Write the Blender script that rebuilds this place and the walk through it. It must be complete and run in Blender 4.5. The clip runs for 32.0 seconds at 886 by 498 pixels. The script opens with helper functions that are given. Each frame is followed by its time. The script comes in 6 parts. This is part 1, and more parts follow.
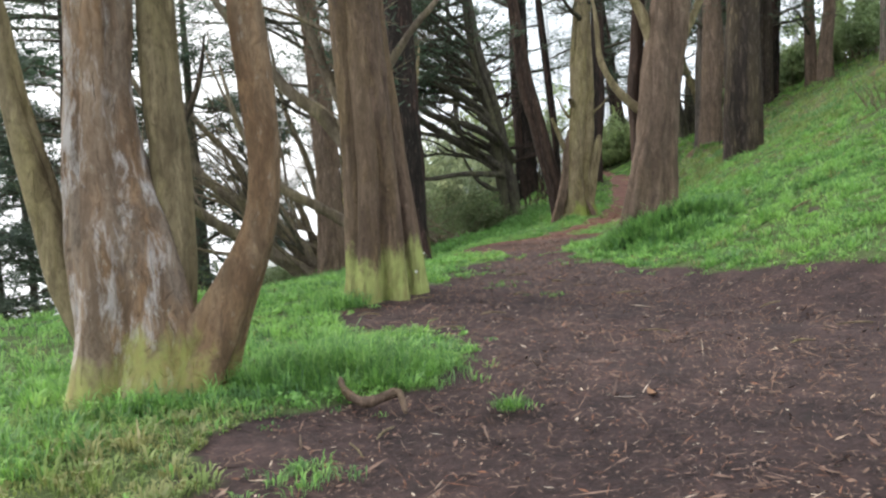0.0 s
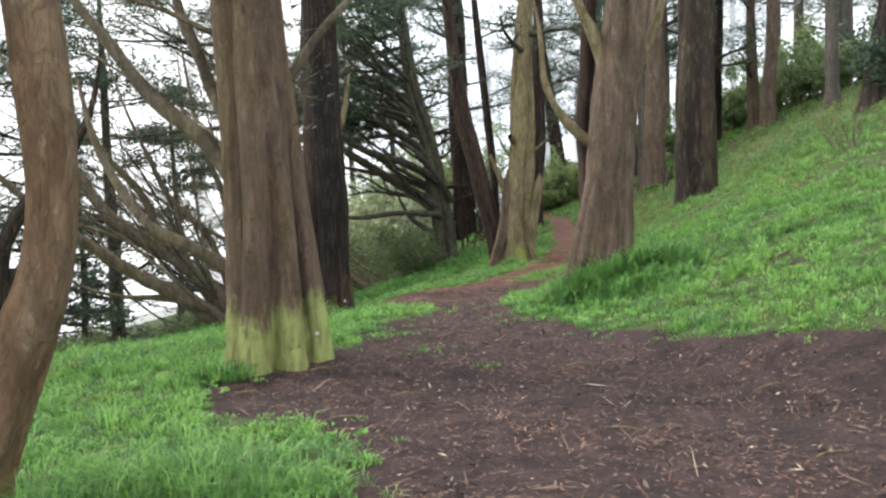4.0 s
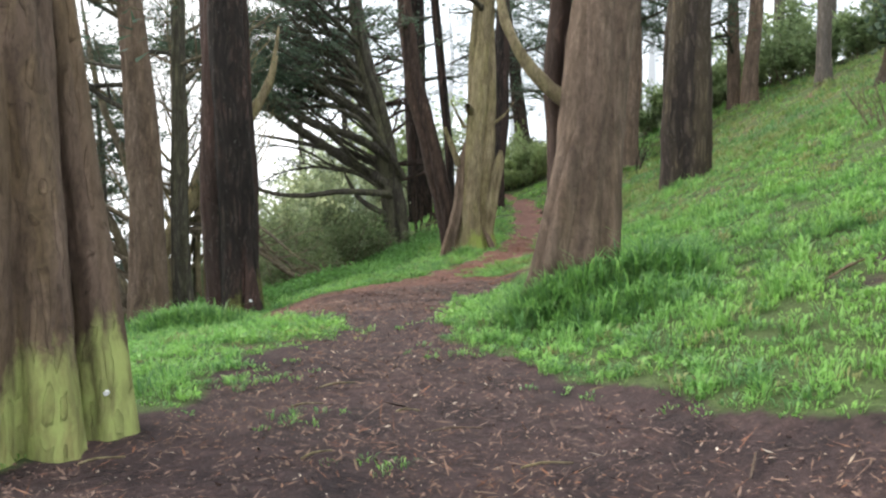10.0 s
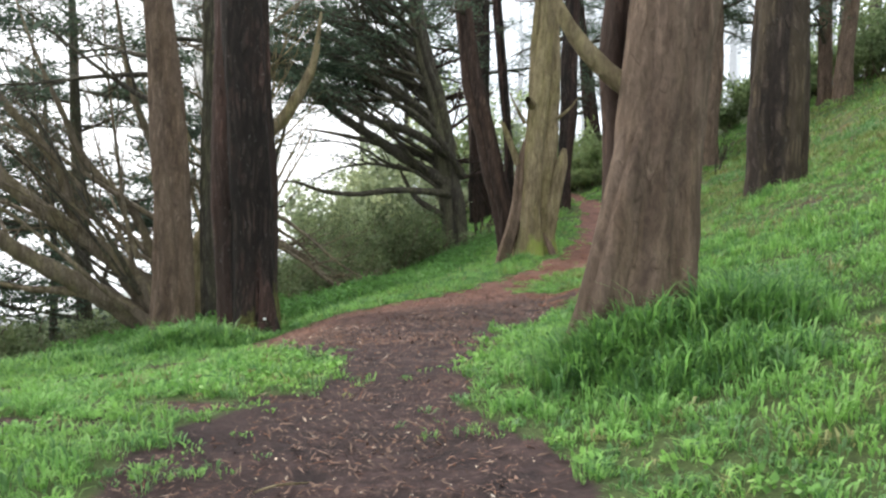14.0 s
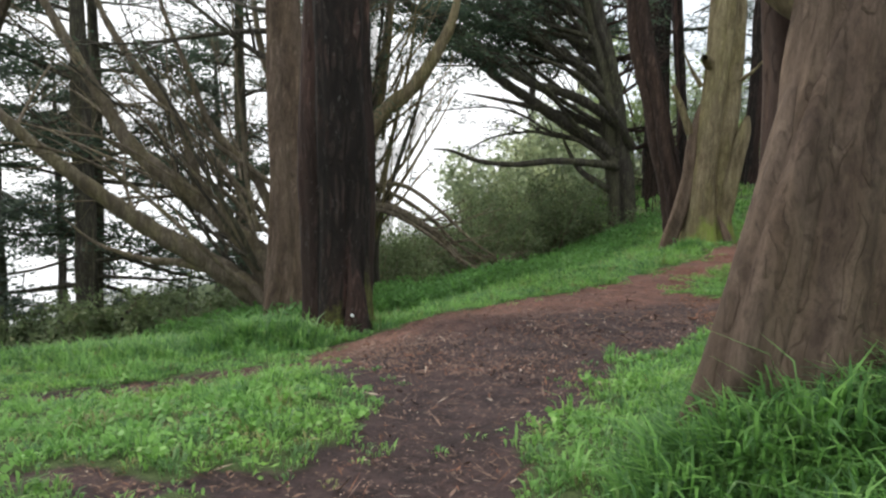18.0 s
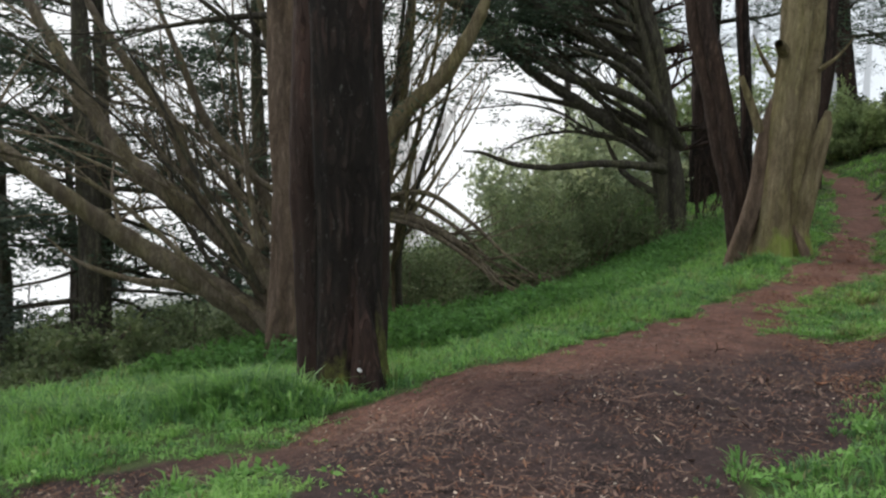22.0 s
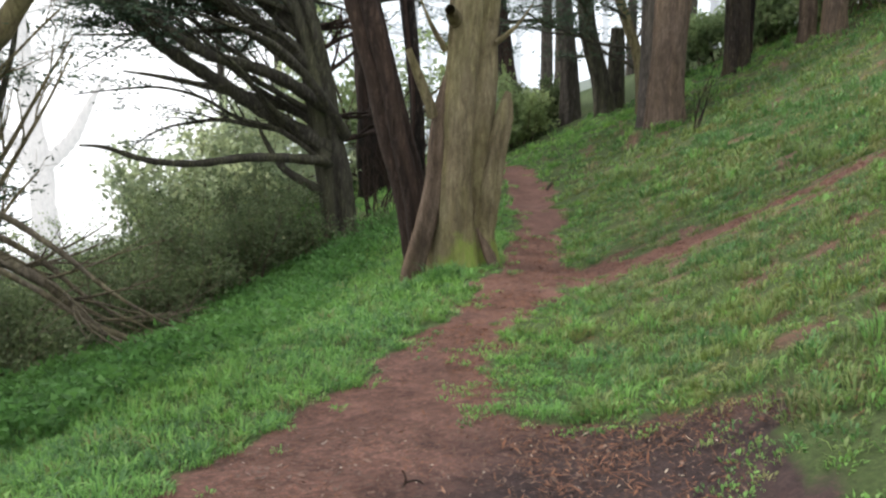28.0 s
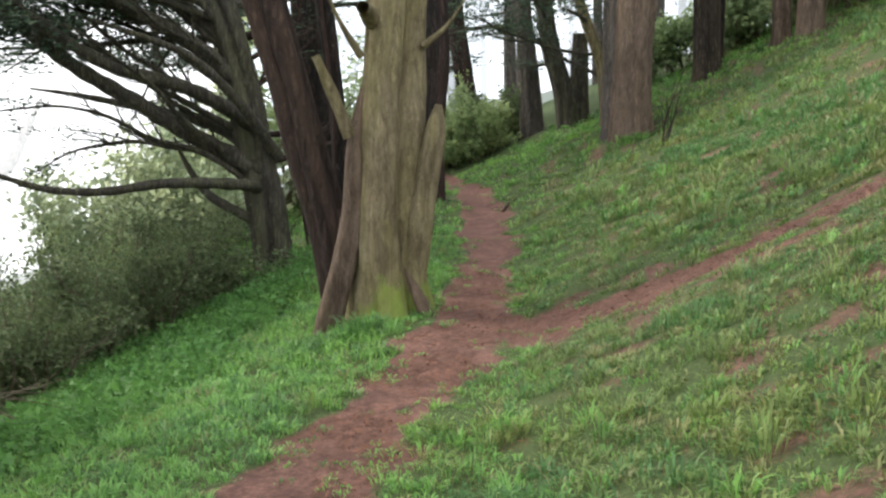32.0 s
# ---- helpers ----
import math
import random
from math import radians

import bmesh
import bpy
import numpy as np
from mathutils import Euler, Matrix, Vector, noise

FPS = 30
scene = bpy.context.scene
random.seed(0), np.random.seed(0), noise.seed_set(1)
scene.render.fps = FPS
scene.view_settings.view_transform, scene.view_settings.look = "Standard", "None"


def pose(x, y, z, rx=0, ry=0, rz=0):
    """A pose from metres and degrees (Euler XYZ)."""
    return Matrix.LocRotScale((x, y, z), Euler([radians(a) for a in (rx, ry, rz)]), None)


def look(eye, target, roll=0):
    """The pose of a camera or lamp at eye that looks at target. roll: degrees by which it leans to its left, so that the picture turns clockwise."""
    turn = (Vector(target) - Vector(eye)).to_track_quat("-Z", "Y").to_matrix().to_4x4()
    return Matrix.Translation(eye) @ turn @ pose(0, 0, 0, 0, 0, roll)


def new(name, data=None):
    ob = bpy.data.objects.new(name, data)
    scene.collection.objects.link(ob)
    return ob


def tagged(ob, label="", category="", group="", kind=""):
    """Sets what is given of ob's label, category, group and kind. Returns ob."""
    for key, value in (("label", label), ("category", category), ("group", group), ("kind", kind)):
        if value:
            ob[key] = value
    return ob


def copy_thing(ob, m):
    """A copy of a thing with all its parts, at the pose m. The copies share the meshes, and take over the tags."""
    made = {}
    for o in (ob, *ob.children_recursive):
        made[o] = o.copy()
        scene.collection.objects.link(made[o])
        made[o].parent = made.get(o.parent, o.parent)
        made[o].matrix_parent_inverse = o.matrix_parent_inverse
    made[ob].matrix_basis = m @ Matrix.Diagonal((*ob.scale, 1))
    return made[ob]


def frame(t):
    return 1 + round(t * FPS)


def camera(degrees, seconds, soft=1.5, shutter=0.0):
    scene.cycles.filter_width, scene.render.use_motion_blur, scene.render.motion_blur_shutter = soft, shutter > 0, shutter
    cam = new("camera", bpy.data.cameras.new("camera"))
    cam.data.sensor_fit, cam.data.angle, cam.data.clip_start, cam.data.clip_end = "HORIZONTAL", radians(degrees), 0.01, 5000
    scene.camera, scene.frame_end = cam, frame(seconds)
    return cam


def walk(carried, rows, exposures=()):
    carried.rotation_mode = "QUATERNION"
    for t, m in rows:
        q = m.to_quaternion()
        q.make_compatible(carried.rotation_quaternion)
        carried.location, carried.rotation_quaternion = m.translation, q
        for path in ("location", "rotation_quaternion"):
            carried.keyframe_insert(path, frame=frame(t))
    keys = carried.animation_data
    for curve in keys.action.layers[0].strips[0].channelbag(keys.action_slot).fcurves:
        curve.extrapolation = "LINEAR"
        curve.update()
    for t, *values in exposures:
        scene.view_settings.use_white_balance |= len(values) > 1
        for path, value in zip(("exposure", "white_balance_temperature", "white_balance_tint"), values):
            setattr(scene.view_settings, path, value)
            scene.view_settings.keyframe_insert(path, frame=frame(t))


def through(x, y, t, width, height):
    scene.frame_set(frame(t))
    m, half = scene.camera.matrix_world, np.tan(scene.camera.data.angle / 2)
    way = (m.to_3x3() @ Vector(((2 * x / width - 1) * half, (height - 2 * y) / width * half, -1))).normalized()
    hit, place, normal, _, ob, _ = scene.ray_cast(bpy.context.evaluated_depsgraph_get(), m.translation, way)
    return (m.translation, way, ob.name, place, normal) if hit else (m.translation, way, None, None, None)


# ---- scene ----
cam = camera(53.0, 32.0, soft=2.4)
METRES, EYE, TILT, LEAN, TURN = 20.0, 1.5, -4.0, 2.0, 0.0
ROWS = [
    (0.0, 0.0, 0.0, 0.0, 0.0, 0.0, -0.0),
    (0.5, 0.0027, 0.0155, 0.0003, -2.35, -0.42, 1.16),
    (1.0, 0.0045, 0.0277, 0.0037, -0.91, 1.4, -0.0),
    (1.5, 0.0038, 0.0411, 0.0042, -5.06, 1.39, -0.62),
    (2.0, 0.0054, 0.0532, 0.0044, -5.96, 1.1, 0.1),
    (2.5, 0.0089, 0.0661, 0.0071, -4.5, 2.73, -0.44),
    (4.5, 0.0182, 0.1273, 0.01, -3.91, 2.32, -0.66),
    (5.0, 0.0218, 0.1443, 0.0112, -4.65, 0.66, -0.99),
    (5.5, 0.0244, 0.1584, 0.0141, -2.97, 3.99, -1.8),
    (6.0, 0.0257, 0.1727, 0.0151, -4.42, 5.33, -1.46),
    (6.5, 0.0283, 0.1879, 0.0162, -3.93, 4.05, -0.49),
    (7.0, 0.0319, 0.2023, 0.0182, -3.19, 4.65, -0.75),
    (7.5, 0.0335, 0.2158, 0.0174, -5.93, 2.85, 0.23),
    (8.0, 0.037, 0.2309, 0.0185, -7.73, 2.08, 0.53),
    (8.5, 0.0415, 0.2459, 0.0213, -4.64, 3.89, -0.66),
    (9.0, 0.0436, 0.2607, 0.0222, -6.52, 1.65, -1.76),
    (9.5, 0.0479, 0.2765, 0.024, -7.61, -0.21, -1.36),
    (10.0, 0.0534, 0.2887, 0.0261, -6.33, 1.28, -1.69),
    (10.5, 0.0559, 0.2983, 0.0277, -6.49, 0.26, -1.42),
    (11.0, 0.0555, 0.3101, 0.0283, -8.03, 0.21, -0.96),
    (11.5, 0.0598, 0.3223, 0.03, -7.5, 0.55, -0.87),
    (12.0, 0.0659, 0.3334, 0.034, -3.75, 1.3, -2.56),
    (12.5, 0.0685, 0.3459, 0.0351, -4.35, 1.62, -3.36),
    (13.0, 0.0722, 0.3609, 0.0378, -7.09, 1.18, -1.45),
    (13.5, 0.0796, 0.3752, 0.0403, -3.97, 2.47, -2.95),
    (14.0, 0.0842, 0.3893, 0.0425, -1.76, 0.83, -2.73),
    (14.5, 0.0885, 0.4049, 0.045, -4.08, 0.59, -2.71),
    (15.0, 0.0943, 0.4202, 0.0467, 0.06, 1.62, -3.02),
    (15.5, 0.0988, 0.4355, 0.0498, 3.96, 0.25, -3.7),
    (17.5, 0.1172, 0.4965, 0.0561, 7.82, -2.35, -4.58),
    (18.0, 0.1205, 0.5128, 0.0585, 10.0, -1.98, -4.56),
    (18.5, 0.1235, 0.5293, 0.062, 14.05, -2.42, -4.94),
    (19.0, 0.1211, 0.5443, 0.0625, 17.49, -4.03, -6.13),
    (19.5, 0.1197, 0.5589, 0.0637, 18.83, -5.83, -5.8),
    (20.0, 0.1166, 0.5748, 0.0654, 23.63, -4.13, -4.89),
    (20.5, 0.1102, 0.5903, 0.0654, 22.18, -4.2, -5.76),
    (21.0, 0.1064, 0.6078, 0.0673, 18.74, -5.36, -5.9),
    (21.5, 0.1029, 0.623, 0.0694, 17.25, -2.71, -5.58),
    (22.0, 0.0956, 0.6368, 0.0695, 11.91, -2.05, -4.32),
    (22.5, 0.0929, 0.6523, 0.0698, 8.04, -2.67, -2.65),
    (23.0, 0.0912, 0.6687, 0.0722, 9.79, -1.84, -2.73),
    (23.5, 0.0871, 0.6831, 0.0728, 4.95, -0.58, -2.67),
    (24.0, 0.0895, 0.7015, 0.0738, 2.11, -1.59, -2.19),
    (24.5, 0.0918, 0.7174, 0.0777, 1.62, -0.4, -2.5),
    (25.0, 0.0913, 0.7342, 0.0779, 0.07, -1.65, -1.9),
    (25.5, 0.095, 0.7514, 0.0789, -2.76, -3.24, -1.71),
    (26.0, 0.0981, 0.7674, 0.0824, -0.9, -1.8, -1.44),
    (26.5, 0.0977, 0.7839, 0.0842, -5.57, -1.5, -1.66),
    (28.5, 0.119, 0.854, 0.0901, -8.8, -1.73, -1.7),
    (29.0, 0.1244, 0.8698, 0.0926, -6.91, -4.29, -1.47),
    (29.5, 0.1298, 0.8852, 0.0962, -10.57, -2.42, -1.66),
    (30.0, 0.1407, 0.9, 0.0989, -9.31, -1.79, -2.37),
    (30.5, 0.1471, 0.9116, 0.1014, -9.22, -2.76, -2.26),
    (31.0, 0.1506, 0.9252, 0.1039, -10.54, -1.27, -1.18),
    (31.5, 0.1583, 0.9375, 0.1045, -10.73, -0.19, 0.07),
    (32.0, 0.167, 0.951, 0.1085, -10.3, -0.75, -0.41),
]
walk(cam, [(t, pose(0, 0, EYE, TILT, LEAN, TURN) @ pose(METRES * x, METRES * y, METRES * z, 90 + pitch, roll, yaw)) for t, x, y, z, yaw, pitch, roll in ROWS],
     [(0, 0.8), (2, 0.88), (5, 0.84), (7, 0.7), (8, 0.76), (9, 0.85), (10, 1.04), (11, 0.92), (13, 0.95), (15.5, 0.8), (18, 0.48), (19, 0.2), (20, 0.26), (21, 0.06), (22, 0.07), (23, -0.04), (24, 0.06), (25, 0.32), (26.5, 0.68), (29, 0.76), (30, 0.9), (32, 0.92)])

# ---- sky and sun: a bright overcast ----
world = bpy.data.worlds.new("overcast")
scene.world = world
world.use_nodes = True
wt = world.node_tree
sky = wt.nodes.new("ShaderNodeTexSky")
sky.sky_type, sky.sun_disc = "NISHITA", False
sky.sun_elevation, sky.sun_rotation = radians(48), radians(-60)
sky.air_density, sky.dust_density, sky.ozone_density = 1.0, 4.0, 0.6
veil = wt.nodes.new("ShaderNodeMix")
veil.data_type = "RGBA"
veil.inputs[0].default_value = 0.72
veil.inputs[7].default_value = (10.5, 10.9, 11.3, 1)
wt.links.new(sky.outputs[0], veil.inputs[6])
back = wt.nodes["Background"]
wt.links.new(veil.outputs[2], back.inputs[0])
back.inputs[1].default_value = 0.15
sun_data = bpy.data.lights.new("sun", "SUN")
sun_data.energy, sun_data.angle, sun_data.color = 1.5, radians(14), (1.0, 0.95, 0.88)
sun = new("sun", sun_data)
sun.matrix_world = look((-30, 17, 40), (0, 0, 0))

# ---- materials ----
def material(name, rough=0.9):
    m = bpy.data.materials.new(name)
    m.use_nodes = True
    n = m.node_tree.nodes
    b = n["Principled BSDF"]
    b.inputs["Roughness"].default_value = rough
    b.inputs["Specular IOR Level"].default_value = 0.25
    return m, m.node_tree, b


def node(tree, kind, **inputs):
    n = tree.nodes.new("ShaderNode" + kind)
    for k, v in inputs.items():
        n.inputs[k.replace("_", " ")].default_value = v
    return n


def noise_tex(tree, coords, scale, detail=4.0, rough=0.6, squash=(1, 1, 1)):
    m = tree.nodes.new("ShaderNodeMapping")
    m.inputs["Scale"].default_value = squash
    tree.links.new(coords, m.inputs[0])
    n = node(tree, "TexNoise", Scale=scale, Detail=detail, Roughness=rough)
    tree.links.new(m.outputs[0], n.inputs["Vector"])
    return n.outputs[0]


def ramp(tree, fac, stops):
    r = tree.nodes.new("ShaderNodeValToRGB")
    e = r.color_ramp.elements
    while len(e) < len(stops):
        e.new(0.5)
    for el, (p, c) in zip(e, stops):
        el.position, el.color = p, (*c, 1) if len(c) == 3 else c
    tree.links.new(fac, r.inputs[0])
    return r.outputs[0]


def mix(tree, fac, a, b, how="MIX"):
    m = tree.nodes.new("ShaderNodeMix")
    m.data_type, m.blend_type = "RGBA", how
    for v, s in ((fac, m.inputs[0]), (a, m.inputs[6]), (b, m.inputs[7])):
        if isinstance(v, (int, float)):
            s.default_value = v
        elif isinstance(v, tuple):
            s.default_value = (*v, 1)
        else:
            tree.links.new(v, s)
    return m.outputs[2]


def bump(tree, shader, height, strength, distance):
    b = node(tree, "Bump", Strength=strength, Distance=distance)
    tree.links.new(height, b.inputs["Height"])
    tree.links.new(b.outputs[0], shader.inputs["Normal"])


def white(v):
    return (v, v, v)


def bark(name, light, dark, accent, patch=0.5, moss=(0.17, 0.21, 0.045), lichen=0.0, streak=0.0, plate=0.6, grain=0.2):
    """Fibrous bark: wandering fibres, long plates parted by dark furrows, patches of another colour, algae where the mesh says so."""
    m, t, b = material(name, 0.92)
    co = t.nodes.new("ShaderNodeTexCoord").outputs["Object"]
    # straight fibres would look drawn with a ruler: the coordinates wander
    sway = node(t, "TexNoise", Scale=1.6, Detail=3.0, Roughness=0.55)
    t.links.new(co, sway.inputs["Vector"])
    off = t.nodes.new("ShaderNodeVectorMath")
    off.operation = "MULTIPLY_ADD"
    t.links.new(sway.outputs["Color"], off.inputs[0])
    off.inputs[1].default_value = (0.2, 0.2, 0.5)
    t.links.new(co, off.inputs[2])
    co = off.outputs[0]
    fibre = noise_tex(t, co, 12.0, 8, 0.68, (1, 1, grain))
    fine = noise_tex(t, co, 38.0, 7, 0.75, (1, 1, 0.4))
    big = noise_tex(t, co, 2.8, 6, 0.66, (1, 1, 0.2))
    wide = noise_tex(t, co, 1.1, 3, 0.6, (1, 1, 0.6))
    spots = noise_tex(t, co, 16.0, 6, 0.75, (1, 1, 0.5))
    pale = noise_tex(t, co, 5.5, 6, 0.7, (1, 1, 0.25))
    mid = tuple(0.5 * d + 0.5 * l for d, l in zip(dark, light))
    col = ramp(t, fibre, [(0.30, tuple(0.6 * d + 0.4 * q for d, q in zip(dark, mid))), (0.5, mid), (0.72, light)])
    col = mix(t, ramp(t, big, [(0.5 - 0.1 * patch, white(0)), (0.66 - 0.1 * patch, white(0.85))]), col, mix(t, 0.65, col, accent))
    col = mix(t, ramp(t, wide, [(0.38, white(0.55)), (0.6, white(0))]), col, mix(t, 1.0, col, (0.62, 0.6, 0.58), "MULTIPLY"))
    blotch = noise_tex(t, co, 6.5, 7, 0.72, (1, 1, 0.32))
    col = mix(t, ramp(t, blotch, [(0.40, white(0.9)), (0.55, white(0))]), col, mix(t, 1.0, col, (0.52, 0.5, 0.49), "MULTIPLY"))
    col = mix(t, ramp(t, fine, [(0.36, white(1)), (0.53, white(0))]), col, mix(t, 0.5, col, tuple(0.3 * c for c in dark)))
    # long plates with furrows between them
    long = t.nodes.new("ShaderNodeMapping")
    long.inputs["Scale"].default_value = (1, 1, 0.15)
    t.links.new(co, long.inputs[0])
    cells = node(t, "TexVoronoi", Scale=12.0, Randomness=1.0)
    cells.feature = "DISTANCE_TO_EDGE"
    t.links.new(long.outputs[0], cells.inputs["Vector"])
    rough_edge = t.nodes.new("ShaderNodeMath")
    rough_edge.operation = "MULTIPLY_ADD"
    t.links.new(fine, rough_edge.inputs[0])
    rough_edge.inputs[1].default_value = -0.34
    t.links.new(cells.outputs["Distance"], rough_edge.inputs[2])
    furrow = ramp(t, rough_edge.outputs[0], [(0.0, white(min(1.0, 0.1 + plate))), (0.06, white(0))])
    shade_of = node(t, "TexVoronoi", Scale=12.0, Randomness=1.0)
    t.links.new(long.outputs[0], shade_of.inputs["Vector"])
    grey = t.nodes.new("ShaderNodeRGBToBW")
    t.links.new(shade_of.outputs["Color"], grey.inputs[0])
    col = mix(t, ramp(t, grey.outputs[0], [(0.25, white(0.8 * plate)), (0.5, white(0))]), col, mix(t, 1.0, col, (0.74, 0.72, 0.71), "MULTIPLY"))
    col = mix(t, ramp(t, grey.outputs[0], [(0.52, white(0)), (0.75, white(0.8 * plate))]), col, mix(t, 1.0, col, (1.25, 1.21, 1.17), "MULTIPLY"))
    col = mix(t, furrow, col, mix(t, 0.7, col, tuple(0.35 * c for c in dark)))
    if lichen:
        col = mix(t, ramp(t, spots, [(0.60, white(0)), (0.70, white(lichen))]), col, (0.40, 0.40, 0.36))
    if streak:
        col = mix(t, ramp(t, pale, [(0.53, white(0)), (0.64, white(streak))]), col, (0.52, 0.50, 0.49))
    column = t.nodes.new("ShaderNodeAttribute")
    column.attribute_name = "tone"
    col = mix(t, ramp(t, column.outputs["Fac"], [(0.0, white(0)), (0.5, white(0)), (1.0, white(0.4))]), col, mix(t, 0.5, accent, col))
    a = t.nodes.new("ShaderNodeAttribute")
    a.attribute_name = "moss"
    soft = noise_tex(t, co, 9.0, 7, 0.75, (1, 1, 0.6))
    add = t.nodes.new("ShaderNodeMath")
    add.operation = "ADD"
    t.links.new(a.outputs["Fac"], add.inputs[0])
    t.links.new(soft, add.inputs[1])
    col = mix(t, ramp(t, add.outputs[0], [(0.70, white(0)), (1.10, white(0.92))]), col, mix(t, ramp(t, fibre, [(0.4, white(0.6)), (0.6, white(0.1))]), moss, mix(t, 1.0, col, (1.3, 1.35, 1.1), "MULTIPLY")))
    t.links.new(col, b.inputs["Base Color"])
    h = mix(t, furrow, mix(t, 0.35, mix(t, 0.5, fibre, mix(t, 0.5, grey.outputs[0], blotch)), fine), white(0))
    bump(t, b, h, 1.0, 0.06)
    return m


def leafy(name, low, high, pale, rough=0.6, through=0.25):
    """Leaves or blades: each island of the mesh has a shade of its own, and some light comes through."""
    m, t, b = material(name, rough)
    g = t.nodes.new("ShaderNodeNewGeometry").outputs["Random Per Island"]
    co = t.nodes.new("ShaderNodeTexCoord").outputs["Object"]
    patch = noise_tex(t, co, 0.55, 3, 0.6)
    col = ramp(t, g, [(0.0, low), (0.6, high), (0.93, high), (1.0, pale)])
    small = noise_tex(t, co, 3.4, 4, 0.65)
    col = mix(t, ramp(t, patch, [(0.42, white(0)), (0.66, white(0.7))]), col, mix(t, 1.0, col, (1.15, 1.05, 0.86), "MULTIPLY"))
    col = mix(t, ramp(t, small, [(0.36, white(0.8)), (0.56, white(0))]), col, mix(t, 1.0, col, (0.6, 0.66, 0.68), "MULTIPLY"))
    t.links.new(col, b.inputs["Base Color"])
    tr = t.nodes.new("ShaderNodeBsdfTranslucent")
    t.links.new(col, tr.inputs[0])
    mx = t.nodes.new("ShaderNodeMixShader")
    mx.inputs[0].default_value = through
    t.links.new(b.outputs[0], mx.inputs[1])
    t.links.new(tr.outputs[0], mx.inputs[2])
    t.links.new(mx.outputs[0], t.nodes["Material Output"].inputs[0])
    return m


BARK_ORANGE = bark("bark_orange_brown", (0.36, 0.295, 0.235), (0.17, 0.125, 0.095), (0.36, 0.20, 0.085), 0.6, moss=(0.28, 0.31, 0.09), lichen=0.6, streak=0.65, plate=0.3, grain=0.3)
BARK_RUST = bark("bark_rust_orange", (0.36, 0.235, 0.13), (0.17, 0.105, 0.065), (0.34, 0.27, 0.19), 0.2, moss=(0.26, 0.29, 0.08), lichen=0.4, plate=0.25, grain=0.35)
BARK_TAN = bark("bark_tan_brown", (0.27, 0.195, 0.145), (0.105, 0.072, 0.053), (0.25, 0.18, 0.085), 0.4, moss=(0.34, 0.40, 0.13), plate=0.4)
BARK_DARK = bark("bark_dark_brown", (0.062, 0.047, 0.039), (0.015, 0.012, 0.010), (0.16, 0.088, 0.07), 0.0, moss=(0.20, 0.22, 0.05), lichen=0.25, plate=0.8, grain=0.16)
BARK_BROWN = bark("bark_grey_brown", (0.27, 0.20, 0.15), (0.092, 0.063, 0.047), (0.22, 0.155, 0.10), 0.4, plate=0.3, grain=0.24)
BARK_PALE = bark("bark_pale_bleached", (0.43, 0.36, 0.225), (0.16, 0.125, 0.07), (0.30, 0.265, 0.11), 0.6, moss=(0.20, 0.28, 0.045), plate=0.3, grain=0.1)
BARK_RED = bark("bark_dark_red_brown", (0.115, 0.077, 0.062), (0.028, 0.019, 0.016), (0.15, 0.095, 0.068), 0.4)
BARK_UMBER = bark("bark_umber", (0.12, 0.092, 0.075), (0.03, 0.023, 0.019), (0.16, 0.125, 0.07), 0.5, lichen=0.15, plate=0.8)
BARK_GREY = bark("bark_grey_green", (0.165, 0.15, 0.12), (0.055, 0.049, 0.038), (0.15, 0.15, 0.075), 0.6, lichen=0.15)
BARK_LIMB = bark("bark_limb_olive_brown", (0.30, 0.25, 0.185), (0.12, 0.098, 0.07), (0.26, 0.225, 0.11), 0.6, plate=0.2)
# these two barks are lightened: distance haze put into the colour
BARK_HAZE = bark("bark_pale_hazed", (0.62, 0.56, 0.52), (0.42, 0.37, 0.33), (0.5, 0.45, 0.4), 0.5, plate=0.1)
BARK_FAR = bark("bark_far_hazed", (0.22, 0.19, 0.165), (0.09, 0.077, 0.068), (0.17, 0.15, 0.12), 0.5)
LEAF_DARK = leafy("cypress_foliage", (0.038, 0.062, 0.043), (0.08, 0.12, 0.078), (0.14, 0.17, 0.10), 0.7, 0.35)
LEAF_MID = leafy("shrub_foliage", (0.08, 0.108, 0.05), (0.15, 0.195, 0.092), (0.26, 0.28, 0.16), 0.65, 0.45)
# three light greens, made paler still with haze painted into them
LEAF_LIGHT = leafy("light_green_foliage", (0.24, 0.31, 0.14), (0.36, 0.45, 0.22), (0.47, 0.54, 0.32), 0.6, 0.72)
LEAF_RIDGE = leafy("ridge_hazed_foliage", (0.17, 0.23, 0.11), (0.29, 0.38, 0.185), (0.40, 0.46, 0.26), 0.65, 0.6)
LEAF_PALE = leafy("pale_green_hazed_foliage", (0.33, 0.39, 0.25), (0.48, 0.55, 0.36), (0.58, 0.63, 0.46), 0.6, 0.75)
# greyed, bluish leaves: distance haze put into the colour
LEAF_HAZE = leafy("hazed_foliage", (0.075, 0.105, 0.085), (0.135, 0.175, 0.135), (0.20, 0.235, 0.18), 0.75, 0.35)
LEAF_FAR = leafy("distant_hazed_foliage", (0.11, 0.14, 0.135), (0.19, 0.23, 0.215), (0.27, 0.30, 0.28), 0.8, 0.3)
GRASS = leafy("grass_blades", (0.13, 0.275, 0.072), (0.245, 0.475, 0.125), (0.36, 0.55, 0.20), 0.5, 0.45)
GRASS_LUSH = leafy("lush_grass_blades", (0.075, 0.165, 0.06), (0.145, 0.29, 0.10), (0.27, 0.42, 0.20), 0.45, 0.45)
GRASS_DULL = leafy("dull_grass_blades", (0.125, 0.185, 0.058), (0.225, 0.315, 0.105), (0.33, 0.40, 0.185), 0.55, 0.4)
